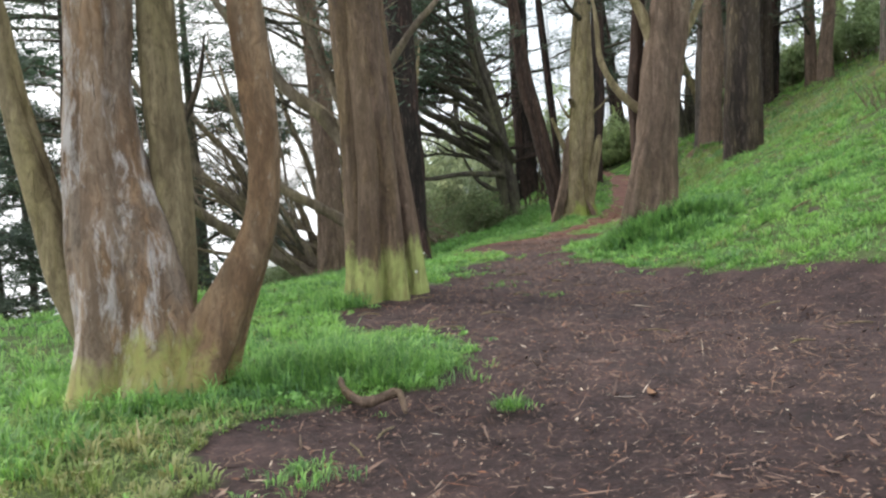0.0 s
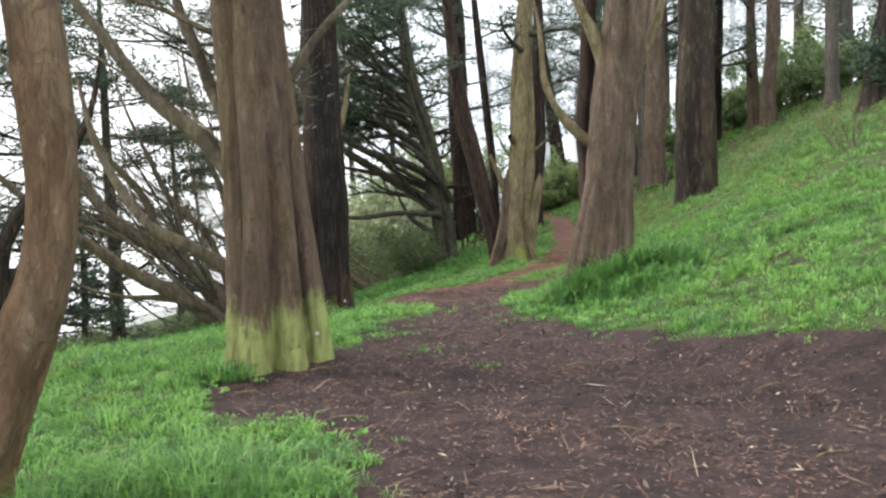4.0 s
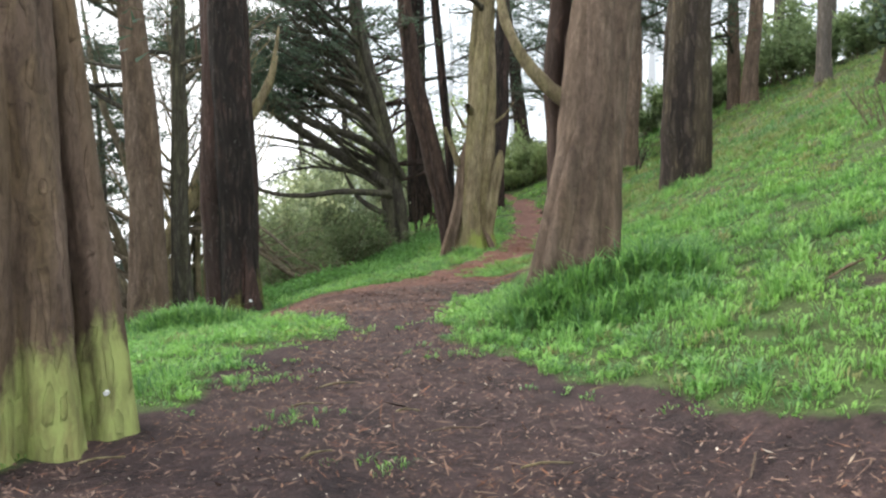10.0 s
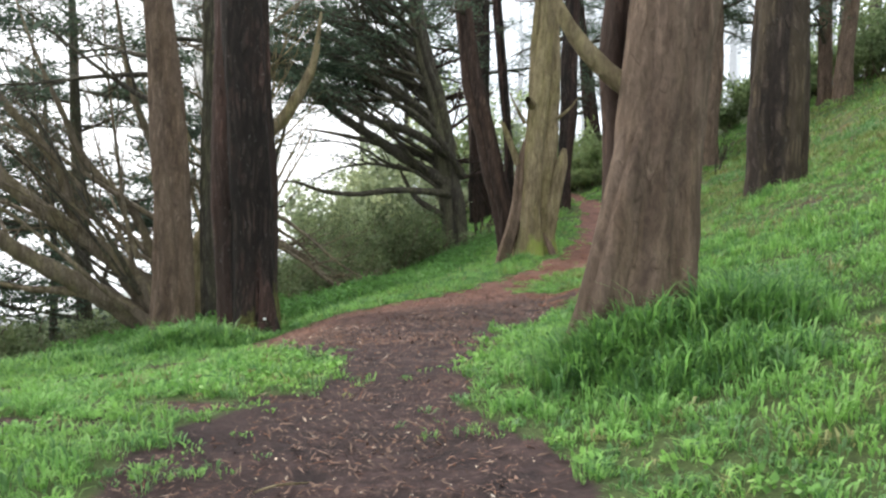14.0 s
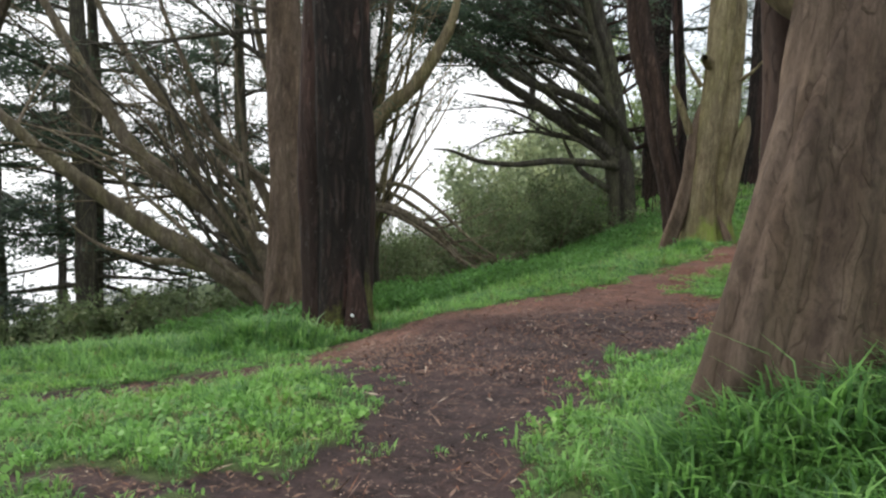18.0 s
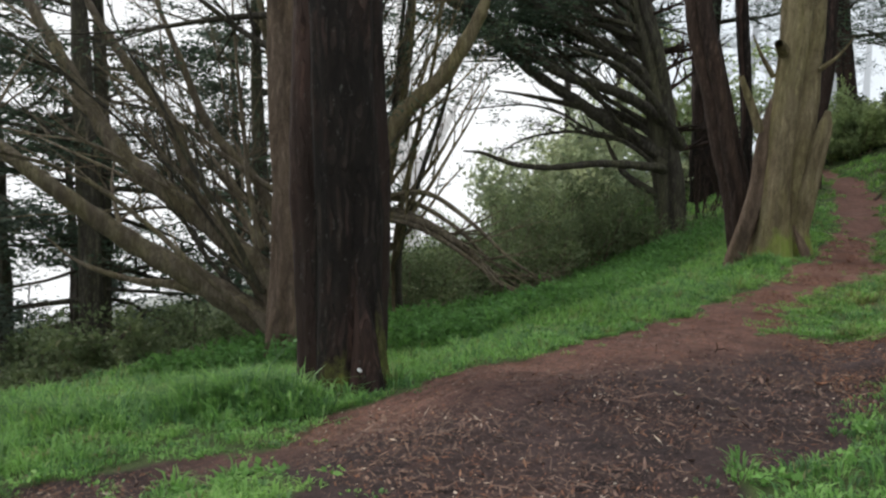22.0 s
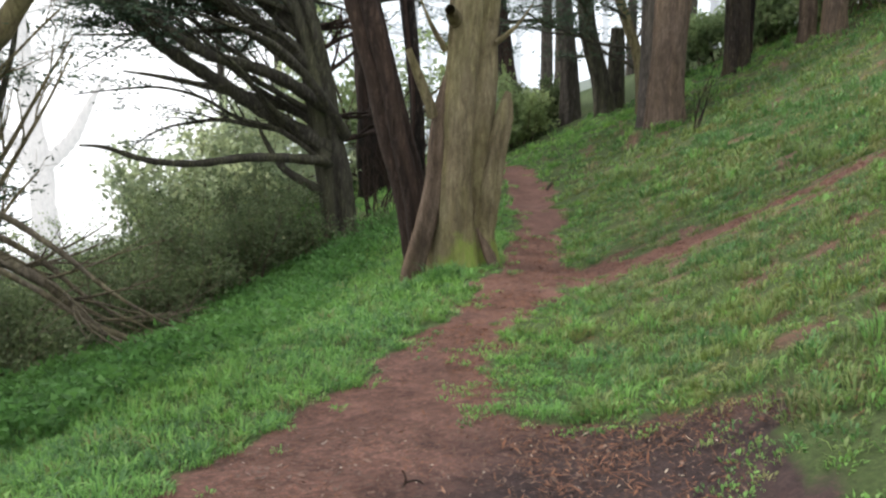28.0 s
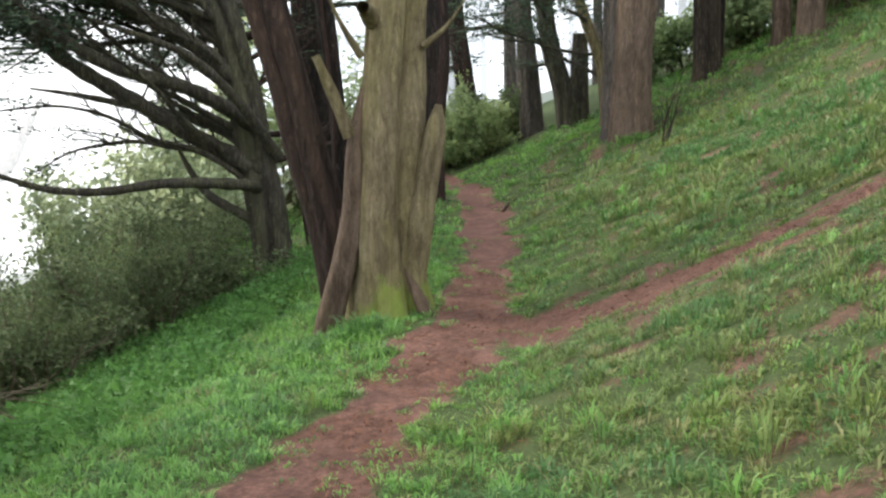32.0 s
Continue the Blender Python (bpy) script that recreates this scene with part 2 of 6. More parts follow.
GRASS_DRY = leafy("dry_grass_blades", (0.17, 0.19, 0.075), (0.27, 0.285, 0.125), (0.40, 0.36, 0.22), 0.6, 0.35)
UNDER = leafy("undergrowth_leaves", (0.065, 0.15, 0.042), (0.13, 0.28, 0.075), (0.16, 0.33, 0.12), 0.55, 0.5)
CHIP = leafy("bark_chips", (0.045, 0.027, 0.024), (0.19, 0.122, 0.095), (0.52, 0.43, 0.35), 0.85, 0.0)
NEEDLE = leafy("fallen_needles", (0.085, 0.042, 0.028), (0.19, 0.09, 0.056), (0.34, 0.19, 0.12), 0.85, 0.0)


def soil_material():
    """Bare dark earth, redder further along; under the grass a mat of roots and old stalks."""
    m, t, b = material("soil", 0.95)
    co = t.nodes.new("ShaderNodeTexCoord").outputs["Object"]
    a = t.nodes.new("ShaderNodeAttribute")
    a.attribute_name = "dirt"
    r = t.nodes.new("ShaderNodeAttribute")
    r.attribute_name = "red"
    mid = noise_tex(t, co, 2.2, 6, 0.65)
    fine = noise_tex(t, co, 26.0, 8, 0.75)
    grit = noise_tex(t, co, 110.0, 3, 0.7)
    dark = ramp(t, mid, [(0.33, (0.020, 0.0135, 0.014)), (0.66, (0.056, 0.036, 0.034))])
    red = ramp(t, mid, [(0.35, (0.088, 0.046, 0.036)), (0.65, (0.165, 0.088, 0.068))])
    bare = mix(t, r.outputs["Fac"], dark, red)
    clod = noise_tex(t, co, 9.0, 5, 0.7)
    bare = mix(t, ramp(t, clod, [(0.38, white(0.8)), (0.55, white(0))]), bare, mix(t, 1.0, bare, (0.5, 0.48, 0.5), "MULTIPLY"))
    bare = mix(t, ramp(t, fine, [(0.47, white(0)), (0.66, white(0.8))]), bare, mix(t, 1.0, bare, (2.1, 1.95, 1.8), "MULTIPLY"))
    bare = mix(t, ramp(t, grit, [(0.6, white(0)), (0.72, white(0.5))]), bare, (0.20, 0.15, 0.11))
    sod = ramp(t, fine, [(0.33, (0.028, 0.033, 0.014)), (0.50, (0.054, 0.08, 0.025)), (0.64, (0.085, 0.115, 0.04)), (0.76, (0.13, 0.088, 0.055))])
    edge = t.nodes.new("ShaderNodeMath")
    edge.operation = "MULTIPLY_ADD"
    t.links.new(fine, edge.inputs[0])
    edge.inputs[1].default_value = 0.7
    t.links.new(a.outputs["Fac"], edge.inputs[2])
    col = mix(t, ramp(t, edge.outputs[0], [(0.72, white(0)), (0.95, white(1))]), sod, bare)
    t.links.new(col, b.inputs["Base Color"])
    bump(t, b, mix(t, 0.4, fine, grit), 0.8, 0.03)
    return m


SOIL = soil_material()
# ---- lie of the land: a path traversing a hillside that rises on one side ----
def along(y, table):
    """A smooth value along the walk from a short table of (y, value)."""
    ys, vs = np.array(table, float).T
    y = np.clip(y, ys[0], ys[-1])
    i = np.clip(np.searchsorted(ys, y) - 1, 0, len(ys) - 2)
    s = (y - ys[i]) / (ys[i + 1] - ys[i])
    return vs[i] + (vs[i + 1] - vs[i]) * s * s * (3 - 2 * s)


PATH_X = ((-6, 0.6), (4, 1.0), (10, 1.3), (15, 1.6), (20, 2.6), (25, 4.0), (30, 5.7), (36, 7.2), (44, 8.3), (60, 8.0), (90, 4.0))
PATH_Z = ((-20, -0.3), (0, -0.05), (8, 0.1), (14, 0.28), (20, 0.22), (25, 0.12), (31, 0.3), (38, 0.9), (46, 1.7), (56, 2.1), (75, 1.6), (120, -3))
RISE = ((-10, 0.12), (5, 0.20), (10, 0.36), (15, 0.36), (20, 0.50), (32, 0.52), (60, 0.42))
FALL = ((-10, 0.10), (10, 0.10), (17, 0.11), (22, 0.15), (27, 0.20), (31, 0.32), (40, 0.40), (60, 0.35))
FLAT = ((-10, 2.6), (7, 2.4), (10, 1.4), (13, 0.9), (17, 0.5), (60, 0.45))


def ripple(x, y, size, seed=0.0):
    """A gentle unevenness between about -1 and 1."""
    u, v = x / size + seed, y / size - 1.7 * seed
    return (np.sin(u * 1.9 + 2.3 * np.sin(v * 0.9 + seed)) + np.sin(v * 2.3 + 1.7 * np.sin(u * 1.1 - seed)) + np.sin((u + v) * 1.5 + seed)) / 3


LEDGES = ((7.42, 22.0, 0.85), (12.47, 41.6, 1.0), (18.22, 42.5, 0.7), (17.93, 36.0, 0.7), (13.24, 48.9, 0.8))


def land(x, y):
    """Height of the ground, trodden and heaped level round the foot of the slope's trees."""
    x, y = np.asarray(x, float), np.asarray(y, float)
    z = hill(x, y)
    for tx, ty, r in LEDGES:
        z = z + (hill(tx, ty) - z) * np.exp(-(((x - tx) ** 2 + (y - ty) ** 2) / r ** 2) ** 2)
    return z


def hill(x, y):
    """Height of the bare hillside."""
    x, y = np.asarray(x, float), np.asarray(y, float)
    d, z, flat = x - along(y, PATH_X), along(y, PATH_Z), along(y, FLAT)
    up, down = along(y, RISE), along(y, FALL)
    e = np.maximum(0.0, d - flat)
    f = np.maximum(0.0, d - 11)
    z = z + np.where(d > 0, up * (e - 0.5 * (1 - np.exp(-e / 0.5))) + 0.03 * np.clip(d, 0, flat) - up * 0.5 * (f - 6 * (1 - np.exp(-f / 6))), 0)
    e = np.maximum(0.0, -d - 0.8 * flat)
    f = np.maximum(0.0, e - 9)
    z = z - np.where(d <= 0, down * (e - 0.9 * (1 - np.exp(-e / 0.9))) + 0.02 * np.clip(-d, 0, flat) - (down - 0.25) * (f - 3 * (1 - np.exp(-f / 3))), 0)
    # earth heaped round the roots of the tree beside the bend
    z = z + 0.28 * np.exp(-((x - 3.3) ** 2 + (y - 14.8) ** 2) / 0.8)
    # the ground drops off below the fork of the trails
    fork = np.clip((0.9 - x) / 1.6, 0, 1) * np.clip((y - 13.5) / 5, 0, 1) * np.clip((29 - y) / 4, 0, 1)
    z = z - 0.24 * fork * fork * (3 - 2 * fork)
    # far off it levels out
    return np.where(z < -14, -14 - 3 * np.log1p((-14 - np.minimum(z, -14)) / 3), np.where(z > 16, 16 + 3 * np.log1p((np.maximum(z, 16) - 16) / 3), z))

# ---- meshes from arrays ----
def mesh_of(name, verts, faces, mat, smooth=False):
    """A mesh from an array of corners and one of triangles or quads."""
    verts, faces = np.asarray(verts, np.float32), np.asarray(faces, np.int32)
    me = bpy.data.meshes.new(name)
    k = faces.shape[1]
    me.vertices.add(len(verts))
    me.vertices.foreach_set("co", verts.ravel())
    me.loops.add(faces.size)
    me.loops.foreach_set("vertex_index", faces.ravel())
    me.polygons.add(len(faces))
    me.polygons.foreach_set("loop_start", np.arange(0, faces.size, k, dtype=np.int32))
    me.update(calc_edges=True)
    if smooth:
        me.polygons.foreach_set("use_smooth", np.ones(len(faces), bool))
    me.materials.append(mat)
    return me


def give(me, name, values):
    at = me.attributes.new(name, "FLOAT", "POINT")
    at.data.foreach_set("value", np.asarray(values, np.float32))


def part(name, me, parent, label=""):
    ob = new(name, me)
    ob.parent = parent
    return tagged(ob, label)


def rng_of(seed):
    return np.random.default_rng(seed)


# ---- the ground: one sheet ----
LEFT_EDGE = ((-10, -1.6), (3.6, -1.3), (4.5, -1.4), (5.4, -1.6), (5.75, -1.3), (5.95, -0.75), (6.45, -0.15), (7.3, 0.15), (8.2, 0.0), (8.7, -0.1), (9.5, -1.2), (10.4, -1.3), (11.3, -0.6), (12.0, -0.05), (13.4, 0.1),
             (14.2, 0.75), (15.2, 1.0), (16.6, 0.75), (17.3, 0.2), (18.2, -0.4), (19.4, -0.75), (20.1, -0.4), (20.7, 0.05), (21.2, 0.95), (22.15, 1.55), (23.2, 1.95), (25.2, 3.0), (27.7, 4.1), (29.1, 4.55), (31, 5.4), (36, 6.75), (43, 8.0), (50, 8.7), (60, 7.6), (90, 3.5))
RIGHT_EDGE = ((-10, 6.5), (5, 6.2), (8, 5.2), (9.2, 4.5), (10, 3.95), (11.3, 3.15), (12.1, 2.7), (13.9, 2.1), (15, 2.15), (16.7, 2.4), (17.8, 2.75), (18.6, 3.35), (19.2, 3.55), (20.3, 4.5), (21.4, 4.8), (22.4, 4.3), (23.0, 3.7),
              (24.2, 3.8), (25.8, 4.3), (26.7, 4.75), (28, 5.5), (30, 6.4), (32.9, 6.9), (36, 7.9), (41.4, 9.0), (44.4, 9.3), (50, 9.4), (60, 8.4), (90, 4.5))


def stroke(x, y, points, half):
    """How far inside a worn line a place lies."""
    best = np.full(np.shape(x), -99.0)
    for (ax, ay), (bx, by) in zip(points, points[1:]):
        s = np.clip(((x - ax) * (bx - ax) + (y - ay) * (by - ay)) / ((bx - ax) ** 2 + (by - ay) ** 2), 0, 1)
        best = np.maximum(best, half - np.hypot(x - ax - s * (bx - ax), y - ay - s * (by - ay)))
    return best


def bare(x, y):
    """How far inside the bare earth a place lies, in metres; below zero in the grass."""
    x, y = np.asarray(x, float), np.asarray(y, float)
    d = np.minimum(x - along(y, LEFT_EDGE), along(y, RIGHT_EDGE) - x)
    d = np.maximum(d, stroke(x, y, ((-14, 10.5), (-6, 13.6), (-3.0, 16.0), (-2.1, 17.3), (-1.2, 18.1), (0.2, 18.9)), 0.46))
    d = np.maximum(d, stroke(x, y, ((5.9, 29.5), (6.8, 29.2), (7.4, 28.6), (8.0, 27.9), (8.8, 27.3), (10.5, 26.8)), 0.78) - 0.16 * np.clip(x - 7.5, 0, 2) + 0.5 * ripple(x, y, 0.34, 3.0))
    d = np.maximum(d, stroke(x, y, ((5.0, 12.3), (5.3, 12.4)), 0.1) + 0.2 * ripple(x, y, 0.2, 6.0))
    d = np.maximum(d, stroke(x, y, ((-1.0, 14.0), (-0.2, 14.2), (0.6, 14.3)), 0.22) + 0.32 * ripple(x, y, 0.22, 4.0))
    d = np.maximum(d, stroke(x, y, ((2.72, 14.1), (2.78, 14.45)), 0.16))
    return d + 0.18 * ripple(x, y, 0.5, 0.3) + 0.11 * ripple(x, y, 0.17, 1.3) + 0.05 * ripple(x, y, 0.06, 2.1)


def worn(x, y):
    """Strips of the slope where the grass is thin and dry."""
    d = np.maximum(stroke(x, y, ((6.4, 29.4), (7.4, 27.9), (9.6, 27.3), (14, 25.5)), 2.0), stroke(x, y, ((8.2, 33.6), (8.9, 32.8), (10.8, 33.0), (12.2, 31.8)), 1.2))
    d = np.maximum(d, stroke(x, y, ((6.6, 19.2), (7.0, 17.5), (9.4, 15.4)), 1.3))
    return 0.75 * np.clip(d / 1.2, 0, 1) * np.clip(0.55 + 0.75 * ripple(x, y, 0.5, 3.0) + 0.3 * ripple(x, y, 0.2, 7.0), 0, 1)


def spaced(lo, hi, near_lo, near_hi, fine, growth):
    """Lines that lie close together in the middle stretch and ever wider outside it."""
    out = list(np.arange(near_lo, near_hi, fine))
    step, v = fine, out[-1]
    while v < hi:
        step *= growth
        v += step
        out.append(v)
    step, v = fine, out[0]
    while v > lo:
        step *= growth
        v -= step
        out.insert(0, v)
    return np.array(out)


gx, gy = spaced(-2500, 2500, -5.0, 11.0, 0.11, 1.09), spaced(-2500, 2500, 2.0, 34.0, 0.13, 1.09)
mx, my = np.meshgrid(gx, gy)
mz = land(mx, my)
lumps = np.clip(1 - np.abs(mx) / 80, 0, 1)
mz = mz + lumps * (0.03 * ripple(mx, my, 0.8) + 0.012 * ripple(mx, my, 0.23, 2.0))
inside = bare(mx, my)
mz = mz - 0.035 * np.clip(inside / 0.3, 0, 1)
nx, ny = len(gx), len(gy)
ids = np.arange(nx * ny).reshape(ny, nx)
quads = np.stack([ids[:-1, :-1], ids[:-1, 1:], ids[1:, 1:], ids[1:, :-1]], -1).reshape(-1, 4)
ground_mesh = mesh_of("ground", np.stack([mx, my, mz], -1).reshape(-1, 3), quads, SOIL, True)
scuffed = np.clip((my - 17) / 5, 0, 1) * np.clip((mx - along(my, PATH_X)) / 2, 0, 1) * np.clip(0.28 - 0.45 * ripple(mx, my, 0.28, 2.2) - 0.27 * ripple(mx, my, 0.75, 5.1), 0, 0.55) * (my < 48)
give(ground_mesh, "dirt", np.maximum(np.clip(0.45 + inside / 0.4, 0, 1), np.maximum(0.75 * worn(mx, my), scuffed)).ravel() * (np.abs(mx) < 60).ravel())
give(ground_mesh, "red", np.clip((my - 21.3 + 1.0 * np.clip(3.2 - mx, -0.5, 3.2) + 1.6 * np.clip(mx - 4.3, 0, 2) + 0.45 * ripple(mx, my, 0.7)) / 1.6, 0, 1).ravel())
tagged(new("ground", ground_mesh), "grassy hillside with a trodden path of dark earth", "ground", kind="structure")

# ---- growing things ----
def spline(points, step):
    """Points (x, y, z, r) along a smooth curve through the given ones, about a step apart."""
    p = np.array(points, float)
    p = np.vstack([2 * p[0] - p[1], p, 2 * p[-1] - p[-2]])
    out = []
    for a, b, c, d in zip(p, p[1:], p[2:], p[3:]):
        n = max(2, int(np.linalg.norm(c[:3] - b[:3]) / step))
        s = (np.arange(n) / n)[:, None]
        out.append(0.5 * (2 * b + (c - a) * s + (2 * a - 5 * b + 4 * c - d) * s ** 2 + (3 * b - a - 3 * c + d) * s ** 3))
    q = np.vstack(out + [p[-2:-1]])
    q[:, 3] = np.maximum(q[:, 3], 0.002)
    return q


def rings(path, sides):
    """Two directions across the path at each of its points."""
    t = np.gradient(path[:, :3], axis=0)
    t /= np.linalg.norm(t, axis=1)[:, None] + 1e-9
    ref = np.where(np.abs(t[:, 2:3]) > 0.8, np.array([[1.0, 0, 0]]), np.array([[0, 0, 1.0]])) if abs(t[0, 2]) < 0.8 else np.tile([[1.0, 0, 0]], (len(t), 1))
    if abs(t[0, 2]) < 0.8:
        ref = np.tile([[0, 0, 1.0]], (len(t), 1))
    u = np.cross(t, ref)
    u /= np.linalg.norm(u, axis=1)[:, None] + 1e-9
    v = np.cross(t, u)
    a = np.arange(sides) * 2 * np.pi / sides
    return u, v, a


def tube(path, sides):
    """Corners and quads of a tapered tube."""
    u, v, a = rings(path, sides)
    ring = path[:, None, :3] + path[:, None, 3:4] * (np.cos(a)[None, :, None] * u[:, None] + np.sin(a)[None, :, None] * v[:, None])
    n = len(path)
    i = np.arange(n * sides).reshape(n, sides)
    j = np.roll(i, -1, 1)
    return ring.reshape(-1, 3), np.stack([i[:-1], j[:-1], j[1:], i[1:]], -1).reshape(-1, 4)


class Heap:
    """Gathers many small meshes into one."""

    def __init__(self):
        self.v, self.f, self.n = [], [], 0

    def add(self, v, f):
        self.v.append(v)
        self.f.append(f + self.n)
        self.n += len(v)

    def mesh(self, name, mat, origin=(0, 0, 0), smooth=False):
        return mesh_of(name, np.vstack(self.v) - np.array(origin), np.vstack(self.f), mat, smooth)


def trunk_mesh(points, mat, origin, seed, flute=0.10, lobes=7, flare=0.35, sides=72, step=0.07, moss=(), cap=True):
    """A trunk with flutes, ribs of bark and a flared foot. moss: (height above the foot, how far to one side in degrees or None)."""
    p = spline(points, step)
    high = p[:, 2] > p[0, 2] + 7.5
    p = p[~high | (np.arange(len(p)) % 7 == 0) | (np.arange(len(p)) == len(p) - 1)]
    u, v, a = rings(p, sides)
    rng = rng_of(seed)
    h = np.concatenate([[0], np.cumsum(np.linalg.norm(np.diff(p[:, :3], axis=0), axis=1))])
    ang, hh = np.meshgrid(a, h)
    # bundled columns with sharp clefts between them
    soft_max, tone, most_out = np.full_like(ang, 0.60 ** 40), np.full_like(ang, 0.4), np.full_like(ang, 0.60)
    turn = rng.normal(0, 0.10)
    for k in range(lobes):
        mid = 2 * np.pi * (k + rng.uniform(-0.32, 0.32)) / lobes + turn * hh + 0.24 * np.sin(hh * rng.uniform(0.4, 1.1) + rng.uniform(0, 6)) + 0.06 * np.sin(hh * rng.uniform(1.8, 3.2) + rng.uniform(0, 6))
        rho = rng.uniform(0.8, 1.4) * 0.30 * math.sqrt(8 / lobes)
        c = rng.uniform(0.90, 1.03) - rho + 0.075 * np.sin(hh * rng.uniform(0.5, 1.5) + rng.uniform(0, 6))
        off = np.angle(np.exp(1j * (ang - mid)))
        root = rho ** 2 - (c * np.sin(off)) ** 2
        mine = np.where((root > 0) & (np.abs(off) < 1.5), c * np.cos(off) + np.sqrt(np.maximum(root, 0)), 0)
        tone = np.where(mine > most_out, rng.uniform(0, 1) + 0.15 * np.sin(hh * 1.3 + k), tone)
        most_out = np.maximum(most_out, mine)
        soft_max += np.maximum(mine, 0) ** 40
    shape = soft_max ** (1 / 40)
    shape = shape / np.percentile(shape, 90) - 1
    ribs = np.zeros_like(ang)
    for k in (11, 17, 23, 31):
        ribs += np.sin(k * ang + 1.1 * np.sin(hh * (1.1 + 0.04 * k) + k) + rng.uniform(0, 6) + 0.7 * np.sin(hh * 2.3 + k)) * rng.uniform(0.5, 1)
    knobs = np.sin(9 * ang + 4.2 * hh + seed) * np.sin(3.3 * hh - 4 * ang + 1.7) + np.sin(14 * ang - 6.5 * hh + 2 * seed) * np.sin(7.1 * hh + 6 * ang)
    foot = np.exp(-np.maximum(0, hh - 0.3) / 0.30)
    deep = flute * 9.0
    r = p[:, 3:4] * (1 + deep * shape * (1 + 0.5 * foot) + 0.009 * ribs + 0.013 * knobs + 0.018 * np.sin(hh * 2.1 + 2 * ang + seed) + flare * foot * (0.75 + 2.2 * shape))
    ring = p[:, None, :3] + r[..., None] * (np.cos(a)[None, :, None] * u[:, None] + np.sin(a)[None, :, None] * v[:, None])
    n = len(p)
    i = np.arange(n * sides).reshape(n, sides)
    j = np.roll(i, -1, 1)
    verts, faces = ring.reshape(-1, 3), np.stack([i[:-1], j[:-1], j[1:], i[1:]], -1).reshape(-1, 4)
    if cap:
        verts = np.vstack([verts, p[-1:, :3]])
        faces = np.vstack([faces, np.stack([i[-1], j[-1], np.full(sides, len(verts) - 1), np.full(sides, len(verts) - 1)], -1)[:, :4]])
    me = bpy.data.meshes.new("trunk")
    me.from_pydata((verts - np.array(origin)).tolist(), [], [list(dict.fromkeys(f)) for f in faces.tolist()])
    me.polygons.foreach_set("use_smooth", np.ones(len(me.polygons), bool))
    me.materials.append(mat)
    m = np.zeros_like(ang)
    for top, side, *force in moss:
        edge = np.clip((top + 0.35 - hh + 0.09 * np.sin(3 * ang + seed) + 0.05 * np.sin(8 * ang + 2 * seed)) / 0.42 + 0.5, 0, 1)
        m = np.maximum(m, (force[0] if force else 1.0) * (edge if side is None else edge * np.clip(np.cos(ang - radians(side)) * 1.6 - 0.3, 0, 1)))
    give(me, "tone", np.concatenate([tone.ravel(), [0.4] * (len(verts) - m.size)]))
    give(me, "moss", np.concatenate([0.62 * m.ravel(), [0.0] * (len(verts) - m.size)]))
    return me


def turned(d, az, el):
    """A direction swung from d by an angle round and an angle up, in radians."""
    base = math.atan2(d[1], d[0]) + az
    up = max(-1.4, min(1.4, math.asin(max(-1, min(1, d[2]))) + el))
    return np.array([math.cos(base) * math.cos(up), math.sin(base) * math.cos(up), math.sin(up)])


def bough(heap, tips, start, d, length, r, rng, depth, wander=0.22, lift=0.0, kids=5, sides=5):
    """A bending bough with smaller ones on it; the outer ends go into tips."""
    n = 6 if depth else 4
    p, pts = np.array(start, float), []
    d = np.array(d, float)
    for k in range(n):
        pts.append((*p, max(0.003, r * (1 - 0.8 * k / (n - 1)))))
        d = d + rng.normal(0, wander, 3) * (0.45 if depth else 0.7) + np.array([0, 0, lift])
        d /= np.linalg.norm(d)
        p = p + d * length / (n - 1)
    q = spline(pts, max(length / 8, 0.3)) if depth > 1 else np.array(pts)
    heap.add(*tube(q, max(3, sides)))
    if not depth:
        tips.extend((x[:3], d) for x in q[1::2])
        return
    for c in range(kids):
        k = min(len(q) - 2, int((0.22 + 0.78 * (c + rng.uniform(0, 1)) / kids) * (len(q) - 1)))
        t = q[k + 1, :3] - q[k, :3]
        t /= np.linalg.norm(t) + 1e-9
        side = 1 if (c % 2) else -1
        nd = turned(t, side * rng.uniform(0.45, 1.15), rng.normal(0.05, 0.3))
        bough(heap, tips, q[k, :3], nd, length * rng.uniform(0.3, 0.5) * (1.15 - 0.5 * k / len(q)), max(0.004, q[k, 3] * 0.6), rng, depth - 1, wander, lift, max(3, kids - 1), sides - 1)


def sprays(heap, tips, n, size, spread, rng, flat=0.5, width=0.16, broad=False):
    """Tufts of small narrow leaves about the tips of boughs."""
    if not len(tips):
        return
    c = np.array([t[0] for t in tips])
    d = np.array([t[1] for t in tips])
    c, d = np.repeat(c, n, 0), np.repeat(d, n, 0)
    off = rng.normal(0, 1, c.shape) * spread
    off[:, 2] *= flat
    a = c + off
    w = d * 0.7 + rng.normal(0, 0.75, c.shape)
    w[:, 2] = w[:, 2] * flat + 0.1
    w /= np.linalg.norm(w, axis=1)[:, None]
    s = np.cross(w, rng.normal(0, 1, c.shape) * [0.5, 0.5, 1.0])
    s /= np.linalg.norm(s, axis=1)[:, None] + 1e-9
    L = (size * rng.uniform(0.5, 1.3, len(c)))[:, None]
    b = a + w * L * 0.5 + s * L * width
    e = a + w * L * 0.5 - s * L * width
    if broad:
        v = np.stack([a, b, a + w * L, e], 1).reshape(-1, 3)
        heap.add(v, np.arange(len(v)).reshape(-1, 4))
    else:
        v = np.stack([a + s * L * width, a - s * L * width, a + w * L], 1).reshape(-1, 3)
        heap.add(v, np.arange(len(v)).reshape(-1, 3))


